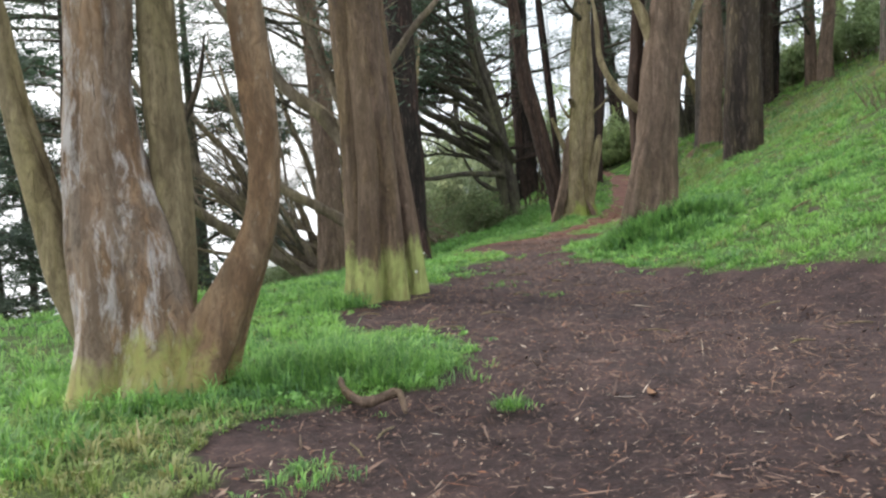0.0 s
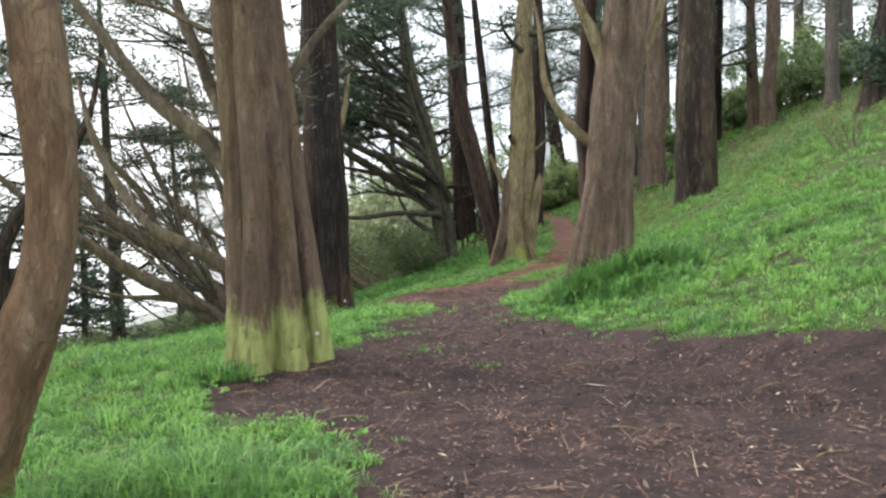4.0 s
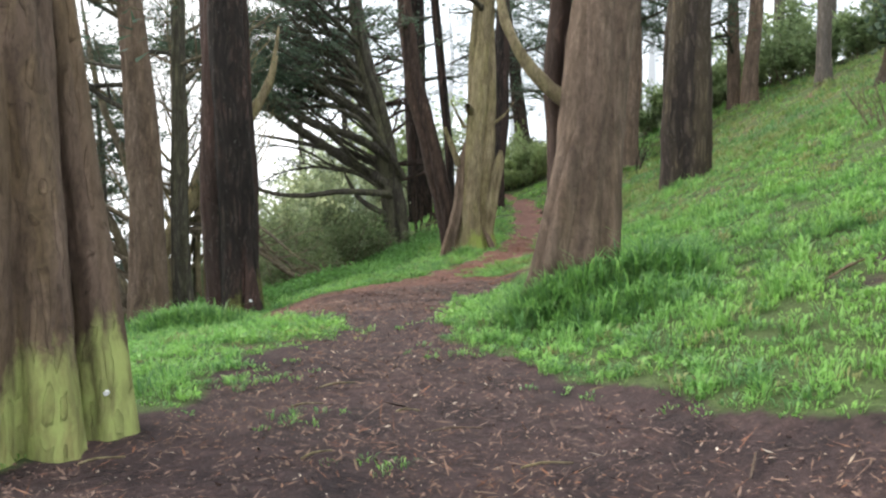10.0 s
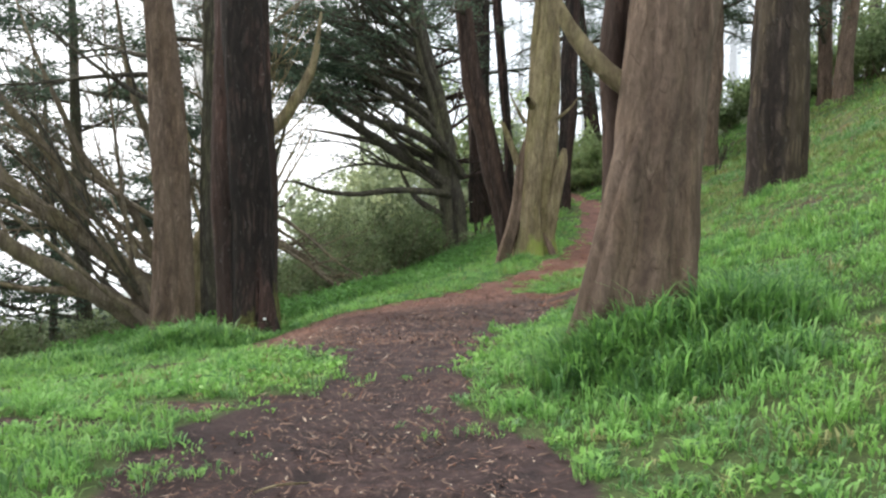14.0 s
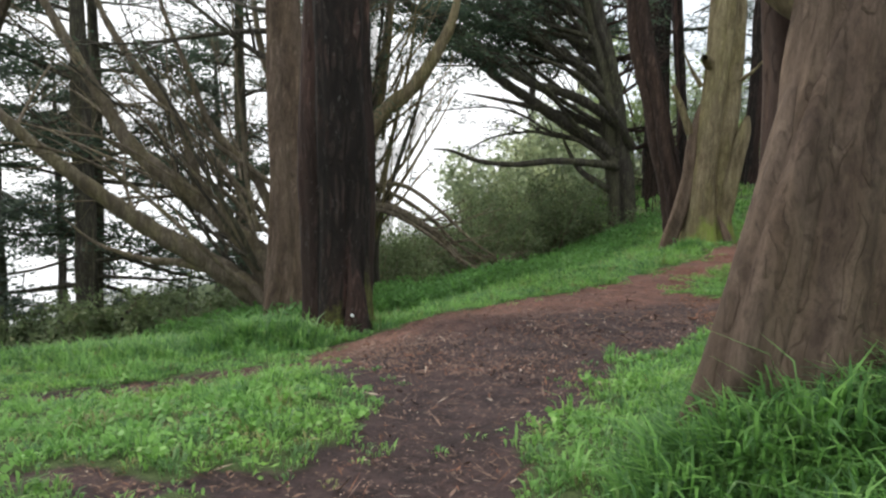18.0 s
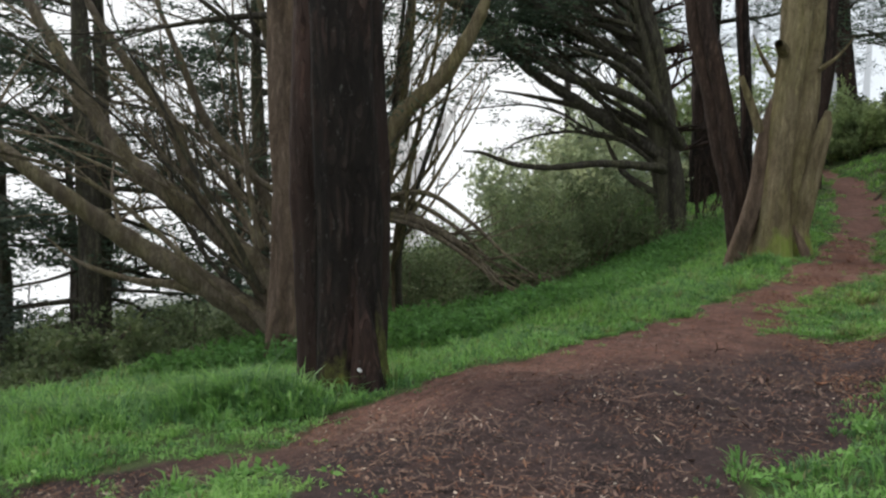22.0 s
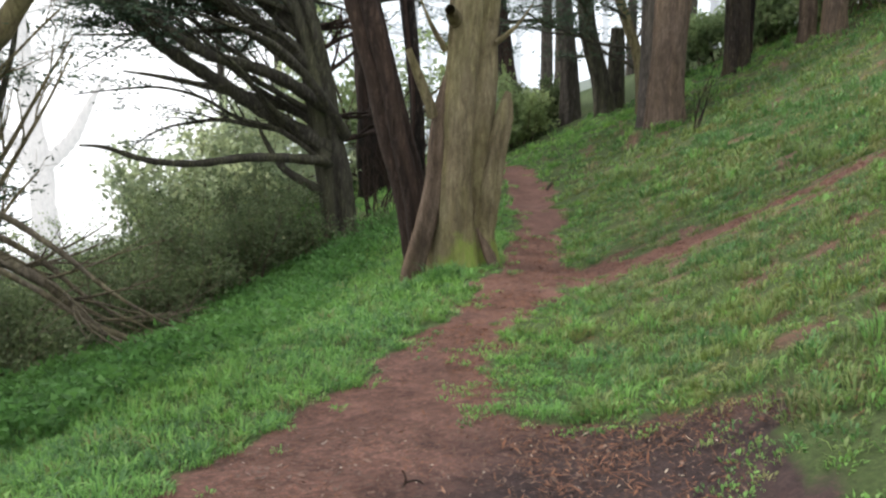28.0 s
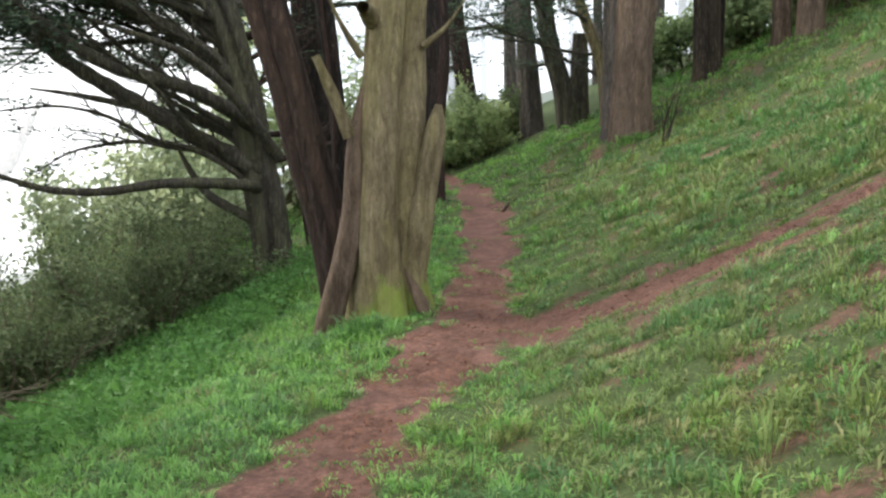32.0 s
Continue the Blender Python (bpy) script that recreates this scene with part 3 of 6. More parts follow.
def tree_root(name, x, y, label, group="", category="tree"):
    e = new(name)
    e.location = (x, y, float(land(x, y)))
    e.empty_display_size = 0.3
    return tagged(e, label, category, group)


def limb(parent, points, mat, sides=14, label="", name="limb", step=0.12, seed=0):
    """One bare limb as a part of its tree, knotty and a little uneven."""
    q = spline(points, step)
    rng = rng_of(seed + int(1000 * abs(points[0][0])))
    q[:, 3] *= 1 + 0.10 * np.sin(np.arange(len(q)) * 1.3 + rng.uniform(0, 6)) * rng.uniform(0.5, 1, len(q))
    v, f = tube(q, sides)
    me = mesh_of(name, v - np.array(parent.location), f, mat, True)
    give(me, "moss", np.full(len(v), 0.0))
    return part(name, me, parent, label)


def fan_limb(parent, start, az, el, length, r, seed, mat, droop=0.0, bend=0.0, twigs=10, reach=1.6, leaf=None, leaves=8, bare_to=0.3, size=0.14, spread=0.2, label=""):
    """A long limb that curves away from its tree, with side branches, and leaves towards its end. az, el: radians."""
    rng = rng_of(seed)
    n, p, pts = 8, np.array(start, float), []
    for k in range(n):
        pts.append((*p, r * (1 - 0.86 * (k / (n - 1)) ** 0.8)))
        d = np.array([math.cos(az) * math.cos(el), math.sin(az) * math.cos(el), math.sin(el)])
        p = p + d * length / (n - 1)
        el += droop / n + rng.normal(0, 0.16)
        az += bend / n + rng.normal(0, 0.16)
    arm = limb(parent, pts, mat, 9, label, seed=seed, step=0.25)
    q = spline(pts, length / 24)
    heap, tips = Heap(), []
    for c in range(twigs):
        k = min(len(q) - 2, int((0.2 + 0.8 * (c + rng.uniform(0, 1)) / twigs) * (len(q) - 1)))
        t = q[k + 1, :3] - q[k, :3]
        t /= np.linalg.norm(t) + 1e-9
        mine = []
        bough(heap, mine, q[k, :3], turned(t, (1 if c % 2 else -1) * rng.uniform(0.3, 1.0), rng.normal(0.15, 0.3)), reach * rng.uniform(0.6, 1.2) * (1.1 - 0.6 * k / len(q)), max(0.009, q[k, 3] * 0.5), rng, 1, 0.2, 0.0, 5, 4)
        if k > bare_to * len(q):
            tips += mine
    tagged(part("branchwork", heap.mesh("branchwork", mat, parent.location, True), arm), kind="stuff")
    if leaf and tips:
        green = Heap()
        sprays(green, tips, leaves, size, spread, rng, 0.3, 0.22)
        tagged(part("foliage", green.mesh("foliage", leaf, parent.location), arm), kind="stuff")


def rooted(points, sink=0.2):
    """The same stem, begun a little under the ground."""
    x, y, z, r = points[0]
    return [(x, y, float(land(x, y)) - sink - 0.55 * r, r * 1.02)] + [q for q in points if q[2] > float(land(x, y)) + 0.1]


def taller(points, top):
    """The same stem carried up to a height, thinning."""
    x, y, z, r = points[-1]
    px, py, pz, _ = points[-2]
    k = min(0.12, math.hypot(x - px, y - py) / max(0.1, z - pz))
    s = math.atan2(y - py, x - px)
    h = top - z
    return points + [(x + math.cos(s) * k * h * 0.5, y + math.sin(s) * k * h * 0.5, z + h * 0.5, r * 0.62), (x + math.cos(s) * k * h * 0.7, y + math.sin(s) * k * h * 0.7, top, r * 0.12)]


def crown(parent, stem, zlo, zhi, count, reach, seed, mat, leaf, kids=5, leaves=9, size=0.16, spread=0.16, lift=0.01, tilt=0.15, facing=None, fan=math.pi, thick=0.35, flat=0.5, depth=2, width=0.16, wander=0.2, most=0.11):
    """Boughs with twigs, each a part, and leaves on a stem between two heights. facing and fan: the side they grow to."""
    rng = rng_of(seed)
    q = spline(stem, 0.3)
    tips = []
    for c in range(count):
        heap = Heap()
        z = zlo + (zhi - zlo) * (c + rng.uniform(0, 1)) / count
        k = int(np.argmin(np.abs(q[:, 2] - z)))
        az = rng.uniform(-math.pi, math.pi) if facing is None else facing + rng.uniform(-fan, fan)
        el = rng.normal(tilt, 0.18)
        d = np.array([math.cos(az) * math.cos(el), math.sin(az) * math.cos(el), math.sin(el)])
        bough(heap, tips, q[k, :3], d, reach * rng.uniform(0.6, 1.15) * (1 - 0.45 * (z - zlo) / max(0.1, zhi - zlo)), min(q[k, 3] * thick, most), rng, depth, wander, lift=lift, kids=kids)
        me = heap.mesh("bough", mat, parent.location, True)
        part("bough", me, parent)
    if leaf and leaves:
        green = Heap()
        sprays(green, tips, leaves, size, spread, rng, flat, width)
        tagged(part("crown", green.mesh("crown", leaf, parent.location), parent), kind="stuff")

# ---- the trees beside the path ----
def plain_tree(name, stem, mat, label, seed, top, group="", moss=(), flute=0.10, lobes=7, flare=0.3, sides=64, step=0.09):
    root = tree_root(name, stem[0][0], stem[0][1], label, group)
    whole = taller(rooted(stem), top)
    me = trunk_mesh(whole, mat, root.location, seed, flute, lobes, flare, sides, step, moss)
    part("trunk", me, root)
    return root, whole


def stem_part(parent, points, mat, seed, label="", flute=0.07, lobes=5, sides=40, top=None, moss=(), name="stem", flare=0.05):
    pts = taller(points, top) if top else points
    me = trunk_mesh(pts, mat, parent.location, seed, flute, lobes, flare, sides, 0.09, moss)
    part(name, me, parent, label)
    return pts


# the many-stemmed tree at the start
t1 = tree_root("many_stemmed_tree", -2.42, 6.9, "stout orange-brown cypress forking low into four stems, pale flaking bark")
main = rooted([(-2.39, 6.9, -0.12, 0.60), (-2.45, 6.9, 0.4, 0.50), (-2.54, 6.92, 1.07, 0.455), (-2.62, 6.95, 1.73, 0.36), (-2.64, 6.95, 2.38, 0.285), (-2.61, 6.95, 3.02, 0.27), (-2.57, 6.95, 4.07, 0.235)])
part("trunk", trunk_mesh(taller(main, 12), BARK_ORANGE, t1.location, 3, 0.09, 7, 0.24, 96, 0.05, ((0.58, None),)), t1)
stem_part(t1, [(-2.75, 6.9, 0.45, 0.22), (-2.96, 6.9, 0.85, 0.185), (-3.06, 6.9, 1.3, 0.165), (-3.18, 6.9, 1.79, 0.142), (-3.29, 6.9, 2.31, 0.12), (-3.37, 6.9, 2.83, 0.104), (-3.47, 6.9, 3.47, 0.086)], BARK_PALE, 4, top=8, label="pale lichened stem")
stem_part(t1, [(-2.22, 7.1, 0.5, 0.23), (-2.18, 7.1, 0.9, 0.204), (-2.17, 7.1, 1.36, 0.192), (-2.16, 7.1, 1.85, 0.168), (-2.2, 7.1, 2.38, 0.161), (-2.21, 7.1, 3.04, 0.144), (-2.22, 7.1, 3.82, 0.121)], BARK_PALE, 5, top=9, label="pale yellowish stem")
stem_part(t1, [(-2.05, 6.9, -0.1, 0.3), (-1.83, 6.9, 0.37, 0.25), (-1.61, 6.9, 0.81, 0.19), (-1.43, 6.9, 1.25, 0.143), (-1.37, 6.9, 1.73, 0.135), (-1.4, 6.9, 2.29, 0.152), (-1.46, 6.9, 2.89, 0.147), (-1.49, 6.9, 3.61, 0.118)], BARK_RUST, 6, top=9, label="orange-brown curved stem", flare=0.25, moss=((0.15, None, 0.7),))
crown(t1, main, 6.5, 11.5, 9, 3.0, 11, BARK_GREY, LEAF_DARK, 4, 6)

# the fluted tree with the green foot
t2 = tree_root("fluted_tree", -0.85, 11.2, "tall fluted brown cypress with a yellow-green foot beside the path")
main = rooted([(-0.83, 11.2, 0.05, 0.40), (-0.86, 11.2, 0.72, 0.36), (-0.91, 11.2, 1.53, 0.35), (-0.99, 11.2, 2.74, 0.335), (-1.04, 11.2, 3.64, 0.325), (-1.09, 11.2, 4.77, 0.29)])
part("trunk", trunk_mesh(taller(main, 14), BARK_TAN, t2.location, 21, 0.135, 8, 0.16, 104, 0.05, ((0.62, None),)), t2)
stem_part(t2, rooted([(-0.38, 11.5, 0.14, 0.19), (-0.47, 11.5, 0.91, 0.16), (-0.56, 11.5, 1.71, 0.135), (-0.64, 11.5, 2.55, 0.11), (-0.72, 11.5, 3.26, 0.094), (-0.78, 11.5, 4.1, 0.082)]), BARK_TAN, 22, top=8, moss=((0.6, None),), flare=0.2, label="slender side stem with a green foot")
for k, pts in enumerate((
    [(-1.15, 11.3, 2.0, 0.11), (-1.33, 11.4, 2.23, 0.10), (-1.51, 11.4, 2.46, 0.088), (-1.85, 11.4, 2.71, 0.076), (-2.11, 11.4, 3.01, 0.069), (-2.42, 11.4, 3.43, 0.059), (-2.77, 11.4, 3.9, 0.04), (-3.1, 11.4, 4.6, 0.015)],
    [(-1.2, 11.4, 2.5, 0.08), (-1.42, 11.6, 2.95, 0.071), (-1.6, 11.6, 3.43, 0.061), (-1.76, 11.6, 3.86, 0.05), (-1.9, 11.6, 4.6, 0.02)],
    [(-1.1, 11.5, 0.95, 0.085), (-1.34, 11.8, 1.1, 0.073), (-1.76, 11.8, 1.35, 0.068), (-2.14, 11.8, 1.55, 0.058), (-2.46, 11.8, 1.99, 0.048), (-2.69, 11.8, 2.47, 0.038), (-2.9, 11.9, 3.2, 0.015)],
    [(-0.9, 11.5, 2.6, 0.07), (-0.79, 11.8, 2.89, 0.063), (-0.54, 11.8, 3.28, 0.054), (-0.29, 11.8, 3.62, 0.044), (0.01, 11.8, 3.95, 0.034), (0.3, 11.9, 4.5, 0.012)])):
    limb(t2, pts, BARK_LIMB, label="bare mossy limb", seed=k)
crown(t2, taller(main, 14), 2.0, 6.5, 20, 2.6, 27, BARK_LIMB, LEAF_DARK, 5, 2, 0.12, 0.16, facing=2.4, fan=1.2, tilt=0.35, thick=0.12)
crown(t2, taller(main, 14), 7, 13, 9, 3.0, 12, BARK_GREY, LEAF_DARK, 4, 6)

# the dark tree where the side trail turns off
t3, main = plain_tree("dark_tree", [(-0.83, 21.1, -0.4, 0.51), (-0.87, 21.1, 0.67, 0.49), (-0.90, 21.1, 1.93, 0.475), (-0.92, 21.1, 3.16, 0.46), (-0.94, 21.1, 4.64, 0.43)], BARK_DARK, "massive dark fluted cypress with reddish streaks beside a trail fork", 31, 14, moss=((0.6, -125, 0.72), (0.3, 140, 0.6)), flute=0.12, lobes=6, flare=0.2, sides=112, step=0.055)
crown(t3, main, 7, 13, 10, 3.2, 32, BARK_GREY, LEAF_DARK, 4, 7)

stem_part(t3, [(-0.48, 20.72, -0.5, 0.17), (-0.5, 20.76, -0.1, 0.14), (-0.52, 20.76, 0.4, 0.09), (-0.6, 20.82, 0.8, 0.04)], BARK_DARK, 33, name="root", flare=0.4)
stem_part(t3, [(-0.36, 20.95, -0.5, 0.13), (-0.41, 20.95, -0.05, 0.10), (-0.44, 20.92, 0.45, 0.07), (-0.5, 20.95, 0.9, 0.03)], BARK_UMBER, 34, "mossy rib", name="root", flare=0.3, moss=((0.55, None, 0.62),))
# the leaning tree on the bank
t4, main = plain_tree("leaning_tree", [(3.55, 14.8, 0.8, 0.44), (3.56, 14.8, 1.34, 0.41), (3.58, 14.8, 2.08, 0.40), (3.65, 14.8, 2.81, 0.38), (3.72, 14.8, 3.44, 0.366), (3.85, 14.8, 4.4, 0.34)], BARK_BROWN, "thick grey-brown cypress leaning over a tussock of long grass", 41, 14, flute=0.10, lobes=6, flare=0.42, sides=112, step=0.055)
stem_part(t4, [(3.38, 15.1, 1.3, 0.2), (3.36, 15.2, 2.25, 0.16), (3.3, 15.2, 2.91, 0.145), (3.34, 15.2, 3.52, 0.13), (3.38, 15.2, 4.27, 0.114)], BARK_RED, 42, top=9)
stem_part(t4, [(2.93, 14.5, 0.3, 0.2), (3.09, 14.55, 0.95, 0.19), (3.24, 14.6, 1.6, 0.185), (3.4, 14.65, 2.3, 0.17), (3.55, 14.7, 3.0, 0.1)], BARK_BROWN, 43, name="buttress", flare=0.3)
for k, pts in enumerate((
    [(3.42, 14.8, 2.62, 0.10), (3.25, 14.85, 2.70, 0.088), (3.08, 14.85, 2.84, 0.074), (2.91, 14.85, 3.03, 0.064), (2.77, 14.85, 3.26, 0.054), (2.66, 14.9, 3.6, 0.049), (2.6, 14.9, 4.3, 0.03), (2.4, 14.9, 5.2, 0.01)],
    [(3.62, 14.8, 3.4, 0.11), (3.5, 14.8, 3.75, 0.10), (3.36, 14.8, 4.2, 0.09), (3.16, 14.8, 4.6, 0.07), (3.0, 14.8, 5.3, 0.03)],
    [(3.9, 14.95, 3.55, 0.09), (4.09, 15.0, 3.89, 0.08), (4.28, 15.0, 4.24, 0.068), (4.43, 15.0, 4.7, 0.05), (4.55, 15.0, 5.5, 0.02)])):
    limb(t4, pts, BARK_PALE, label="bare yellowish mossy limb", seed=k + 7)
crown(t4, main, 7, 13, 9, 3.2, 44, BARK_GREY, LEAF_DARK, 4, 6)

# dark trees up the slope
t5, main = plain_tree("slope_tree", [(7.42, 22.0, 1.9, 0.52), (7.39, 22.0, 2.94, 0.49), (7.41, 22.0, 3.99, 0.465), (7.45, 22.0, 5.14, 0.44), (7.51, 22.0, 7.03, 0.40)], BARK_UMBER, "dark furrowed cypress standing on the grassy slope", 51, 16, flute=0.10, lobes=8, flare=0.2, sides=80)
crown(t5, main, 9, 15, 9, 3.2, 52, BARK_GREY, LEAF_DARK, 4, 6)
for k, (stem, mat, top, label) in enumerate((
    ([(12.66, 42.7, 3.1, 0.62), (12.79, 42.7, 6.97, 0.56), (12.9, 42.7, 10.93, 0.5), (13.04, 42.7, 14.8, 0.42)], BARK_FAR, 20, "grey-brown conifer high on the slope"),
    ([(18.22, 42.5, 5.79, 0.40), (18.3, 42.5, 7.92, 0.35), (18.46, 42.5, 9.99, 0.32), (18.51, 42.5, 12.74, 0.27)], BARK_BROWN, 20, "slender brown conifer at the ridge"),
    ([(17.93, 36.0, 5.6, 0.32), (17.9, 36.0, 7.02, 0.27), (17.92, 36.0, 8.53, 0.25), (17.93, 36.0, 10.79, 0.21)], BARK_FAR, 18, "slender grey conifer at the ridge"),
    ([(17.03, 46.0, 5.4, 0.37), (17.14, 46.0, 8.72, 0.31), (17.28, 46.0, 11.56, 0.28), (17.34, 46.0, 14.96, 0.22)], BARK_DARK, 20, "slender dark conifer high on the slope"),
    ([(16.16, 44.6, 4.88, 0.47), (16.14, 44.6, 6.12, 0.43), (16.15, 44.6, 7.14, 0.41), (16.14, 44.6, 9.17, 0.38)], BARK_UMBER, 19, "dark umber trunk high on the slope"),
    ([(18.07, 43.7, 5.74, 0.33), (18.04, 43.7, 7.05, 0.30), (18.01, 43.7, 9.03, 0.27)], BARK_BROWN, 18, "slender brown trunk high on the slope"),
    ([(12.47, 41.6, 2.87, 0.66), (12.49, 41.6, 3.96, 0.585), (12.56, 41.6, 5.32, 0.555), (12.63, 41.6, 6.51, 0.55), (12.69, 41.6, 8.28, 0.49)], BARK_BROWN, 18, "broad grey-brown fluted trunk above the path"))):
    tr, main = plain_tree("conifer", stem, mat, label, 60 + k, top, "trees on the slope", flare=0.25, sides=48, step=0.15)
    crown(tr, main, stem[-1][2] - 1, top, 12, 3.4, 70 + k, BARK_GREY, LEAF_DARK, 4, 14, 0.2, 0.32, flat=0.35)

# the bleached tree on the path, with its dark neighbours
t6, main = plain_tree("bleached_tree", [(4.79, 31.3, 0.17, 0.56), (4.78, 31.3, 0.85, 0.53), (4.77, 31.3, 1.86, 0.52), (4.83, 31.3, 3.02, 0.50), (4.88, 31.3, 3.93, 0.46), (4.92, 31.3, 4.75, 0.43), (4.98, 31.3, 6.01, 0.39)], BARK_PALE, "broad bleached fluted cypress standing at the edge of the path", 81, 14, moss=((0.65, -150, 1.1), (0.45, 170, 0.9)), flute=0.18, lobes=6, flare=0.24, sides=112, step=0.06)
stem_part(t6, [(5.08, 31.2, 0.7, 0.18), (5.18, 31.2, 1.4, 0.2), (5.31, 31.2, 2.1, 0.17), (5.44, 31.2, 2.75, 0.15), (5.5, 31.2, 3.12, 0.05)], BARK_PALE, 82, "broken bleached stub", name="stub")
stem_part(t6, rooted([(3.95, 31.2, 0.2, 0.17), (4.14, 31.2, 0.87, 0.18), (4.31, 31.25, 1.64, 0.17), (4.37, 31.3, 2.56, 0.15), (4.5, 31.3, 3.35, 0.06)]), BARK_BROWN, 83, "stripped brown side stem", flare=0.4)
stem_part(t6, [(5.25, 31.0, 0.15, 0.14), (5.12, 31.05, 0.5, 0.12), (5.0, 31.1, 0.9, 0.06)], BARK_BROWN, 84, name="root", flare=0.5)
for k, pts in enumerate(([(4.6, 31.0, 4.2, 0.12), (4.5, 30.75, 4.28, 0.11), (4.44, 30.6, 4.3, 0.08)], [(4.45, 31.1, 3.75, 0.06), (4.2, 30.9, 4.1, 0.035), (4.0, 30.8, 4.5, 0.015)], [(5.3, 31.2, 3.9, 0.05), (5.6, 31.1, 4.15, 0.03), (5.85, 31.0, 4.5, 0.01)], [(4.3, 31.3, 2.7, 0.10), (4.05, 31.2, 3.3, 0.08), (3.85, 31.1, 3.75, 0.06)])):
    limb(t6, pts, BARK_PALE, name="branch_stub", seed=k)
crown(t6, main, 6.5, 13, 8, 3.0, 86, BARK_GREY, LEAF_DARK, 4, 6)
t7, main = plain_tree("leaning_dark_tree", [(4.3, 32.2, 0.1, 0.34), (4.03, 32.2, 1.44, 0.32), (3.75, 32.2, 2.51, 0.31), (3.5, 32.2, 3.56, 0.31), (3.28, 32.2, 4.35, 0.32), (3.01, 32.2, 5.44, 0.29)], BARK_RED, "dark red-brown trunk leaning away from its bleached neighbour", 87, 12, flare=0.1, flute=0.12)
crown(t7, main, 6, 11.5, 8, 3.0, 88, BARK_GREY, LEAF_DARK, 4, 6)
for k, (stem, label) in enumerate((([(4.35, 33.6, 0.0, 0.17), (4.28, 33.5, 2.81, 0.15), (4.2, 33.5, 3.87, 0.145), (4.09, 33.5, 4.93, 0.15), (4.01, 33.5, 5.79, 0.15)], "thin dark trunk behind the bleached tree"), ([(7.42, 43.0, 1.37, 0.31), (7.42, 43.0, 3.17, 0.30), (7.58, 43.0, 4.98, 0.36), (7.57, 43.0, 6.77, 0.37), (7.59, 43.0, 8.24, 0.34)], "dark upright trunk at the far side of the path"))):
    tr, main = plain_tree("conifer", stem, BARK_DARK, label, 90 + k, 15, flare=0.12, sides=48, step=0.12)
    crown(tr, main, 7, 14, 9, 3.0, 92 + k, BARK_GREY, LEAF_DARK, 4, 12, 0.18, 0.28, flat=0.35)

# the spreading tree over the thicket
t9, main = plain_tree("spreading_tree", [(3.2, 41.2, -0.39, 0.62), (3.05, 41.2, 0.94, 0.54), (2.78, 41.2, 2.45, 0.47), (2.57, 41.2, 4.08, 0.43), (2.29, 41.2, 5.41, 0.40), (1.88, 41.2, 6.85, 0.37), (1.61, 41.2, 8.14, 0.33)], BARK_GREY, "grey-green cypress with long arching limbs above a thicket", 95, 14, flare=0.25)
for k, pts in enumerate((
    [(2.9, 41.2, 2.2, 0.2), (2.59, 41.0, 2.45, 0.176), (1.31, 41.0, 3.14, 0.16), (0.06, 40.8, 3.93, 0.145), (-1.27, 40.5, 4.77, 0.13), (-2.31, 40, 5.71, 0.115), (-3.22, 39.5, 6.44, 0.089), (-5, 39, 7.4, 0.03)],
    [(2.85, 40.9, 3.3, 0.15), (1.44, 40.0, 4.1, 0.127), (-0.23, 39.6, 4.59, 0.112), (-1.37, 39, 5.32, 0.092), (-2.48, 38.5, 6.14, 0.073), (-4.2, 38, 7, 0.02)],
    [(2.8, 41, 1.85, 0.12), (2.5, 40.4, 1.96, 0.11), (0.93, 39.5, 2.03, 0.087), (-0.5, 39.5, 1.87, 0.074), (-1.65, 39.5, 1.95, 0.061), (-2.6, 39.5, 2.25, 0.042), (-3.2, 39.5, 2.3, 0.02)],
    [(2.6, 41.1, 4.3, 0.2), (1.26, 41.0, 5.37, 0.146), (0.03, 40.6, 6.0, 0.131), (-1.06, 40, 6.61, 0.103), (-3.5, 39.5, 7.6, 0.03)],
    [(3.3, 40.9, 2.6, 0.12), (2.54, 40.0, 3.72, 0.09), (1.7, 39.5, 4.6, 0.076), (0.99, 39, 4.97, 0.057), (-0.4, 38.5, 5.4, 0.02)],
    [(2.9, 41.2, 1.0, 0.11), (2.42, 41.0, 1.24, 0.095), (1.64, 41.0, 1.73, 0.081), (1.15, 41.0, 2.47, 0.05), (0.9, 41, 3.1, 0.02)],
    [(2.5, 41.2, 5.0, 0.16), (1.2, 41.5, 6.2, 0.13), (-0.6, 41.8, 7.2, 0.09), (-2.4, 42, 8.2, 0.04)],
    [(2.8, 41.3, 2.9, 0.13), (1.5, 42.0, 3.5, 0.11), (0.0, 42.8, 3.9, 0.09), (-1.8, 43.5, 4.3, 0.05), (-3, 44, 4.5, 0.02)])):
    limb(t9, [(x, y, z, 1.3 * w) for x, y, z, w in pts], BARK_GREY, label="long arching mossy limb", seed=k)
rng = rng_of(96)
stem_line = spline(main, 0.2)
for k in range(17):
    z = 1.5 + 6.2 * k / 16
    at = stem_line[int(np.argmin(np.abs(stem_line[:, 2] - z)))]
    fan_limb(t9, at[:3], rng.uniform(2.75, 3.75), rng.uniform(0.45, 0.85), rng.uniform(5.5, 8.5), rng.uniform(0.075, 0.125), 960 + k, BARK_GREY, droop=-0.9, twigs=11, reach=1.9, leaf=LEAF_DARK, leaves=7, bare_to=0.62, spread=0.22)
crown(t9, main, 2.0, 7.5, 8, 4.0, 99, BARK_RED, None, 7, 0, facing=0.2, fan=1.0, tilt=0.2, lift=-0.01, thick=0.2, wander=0.2)
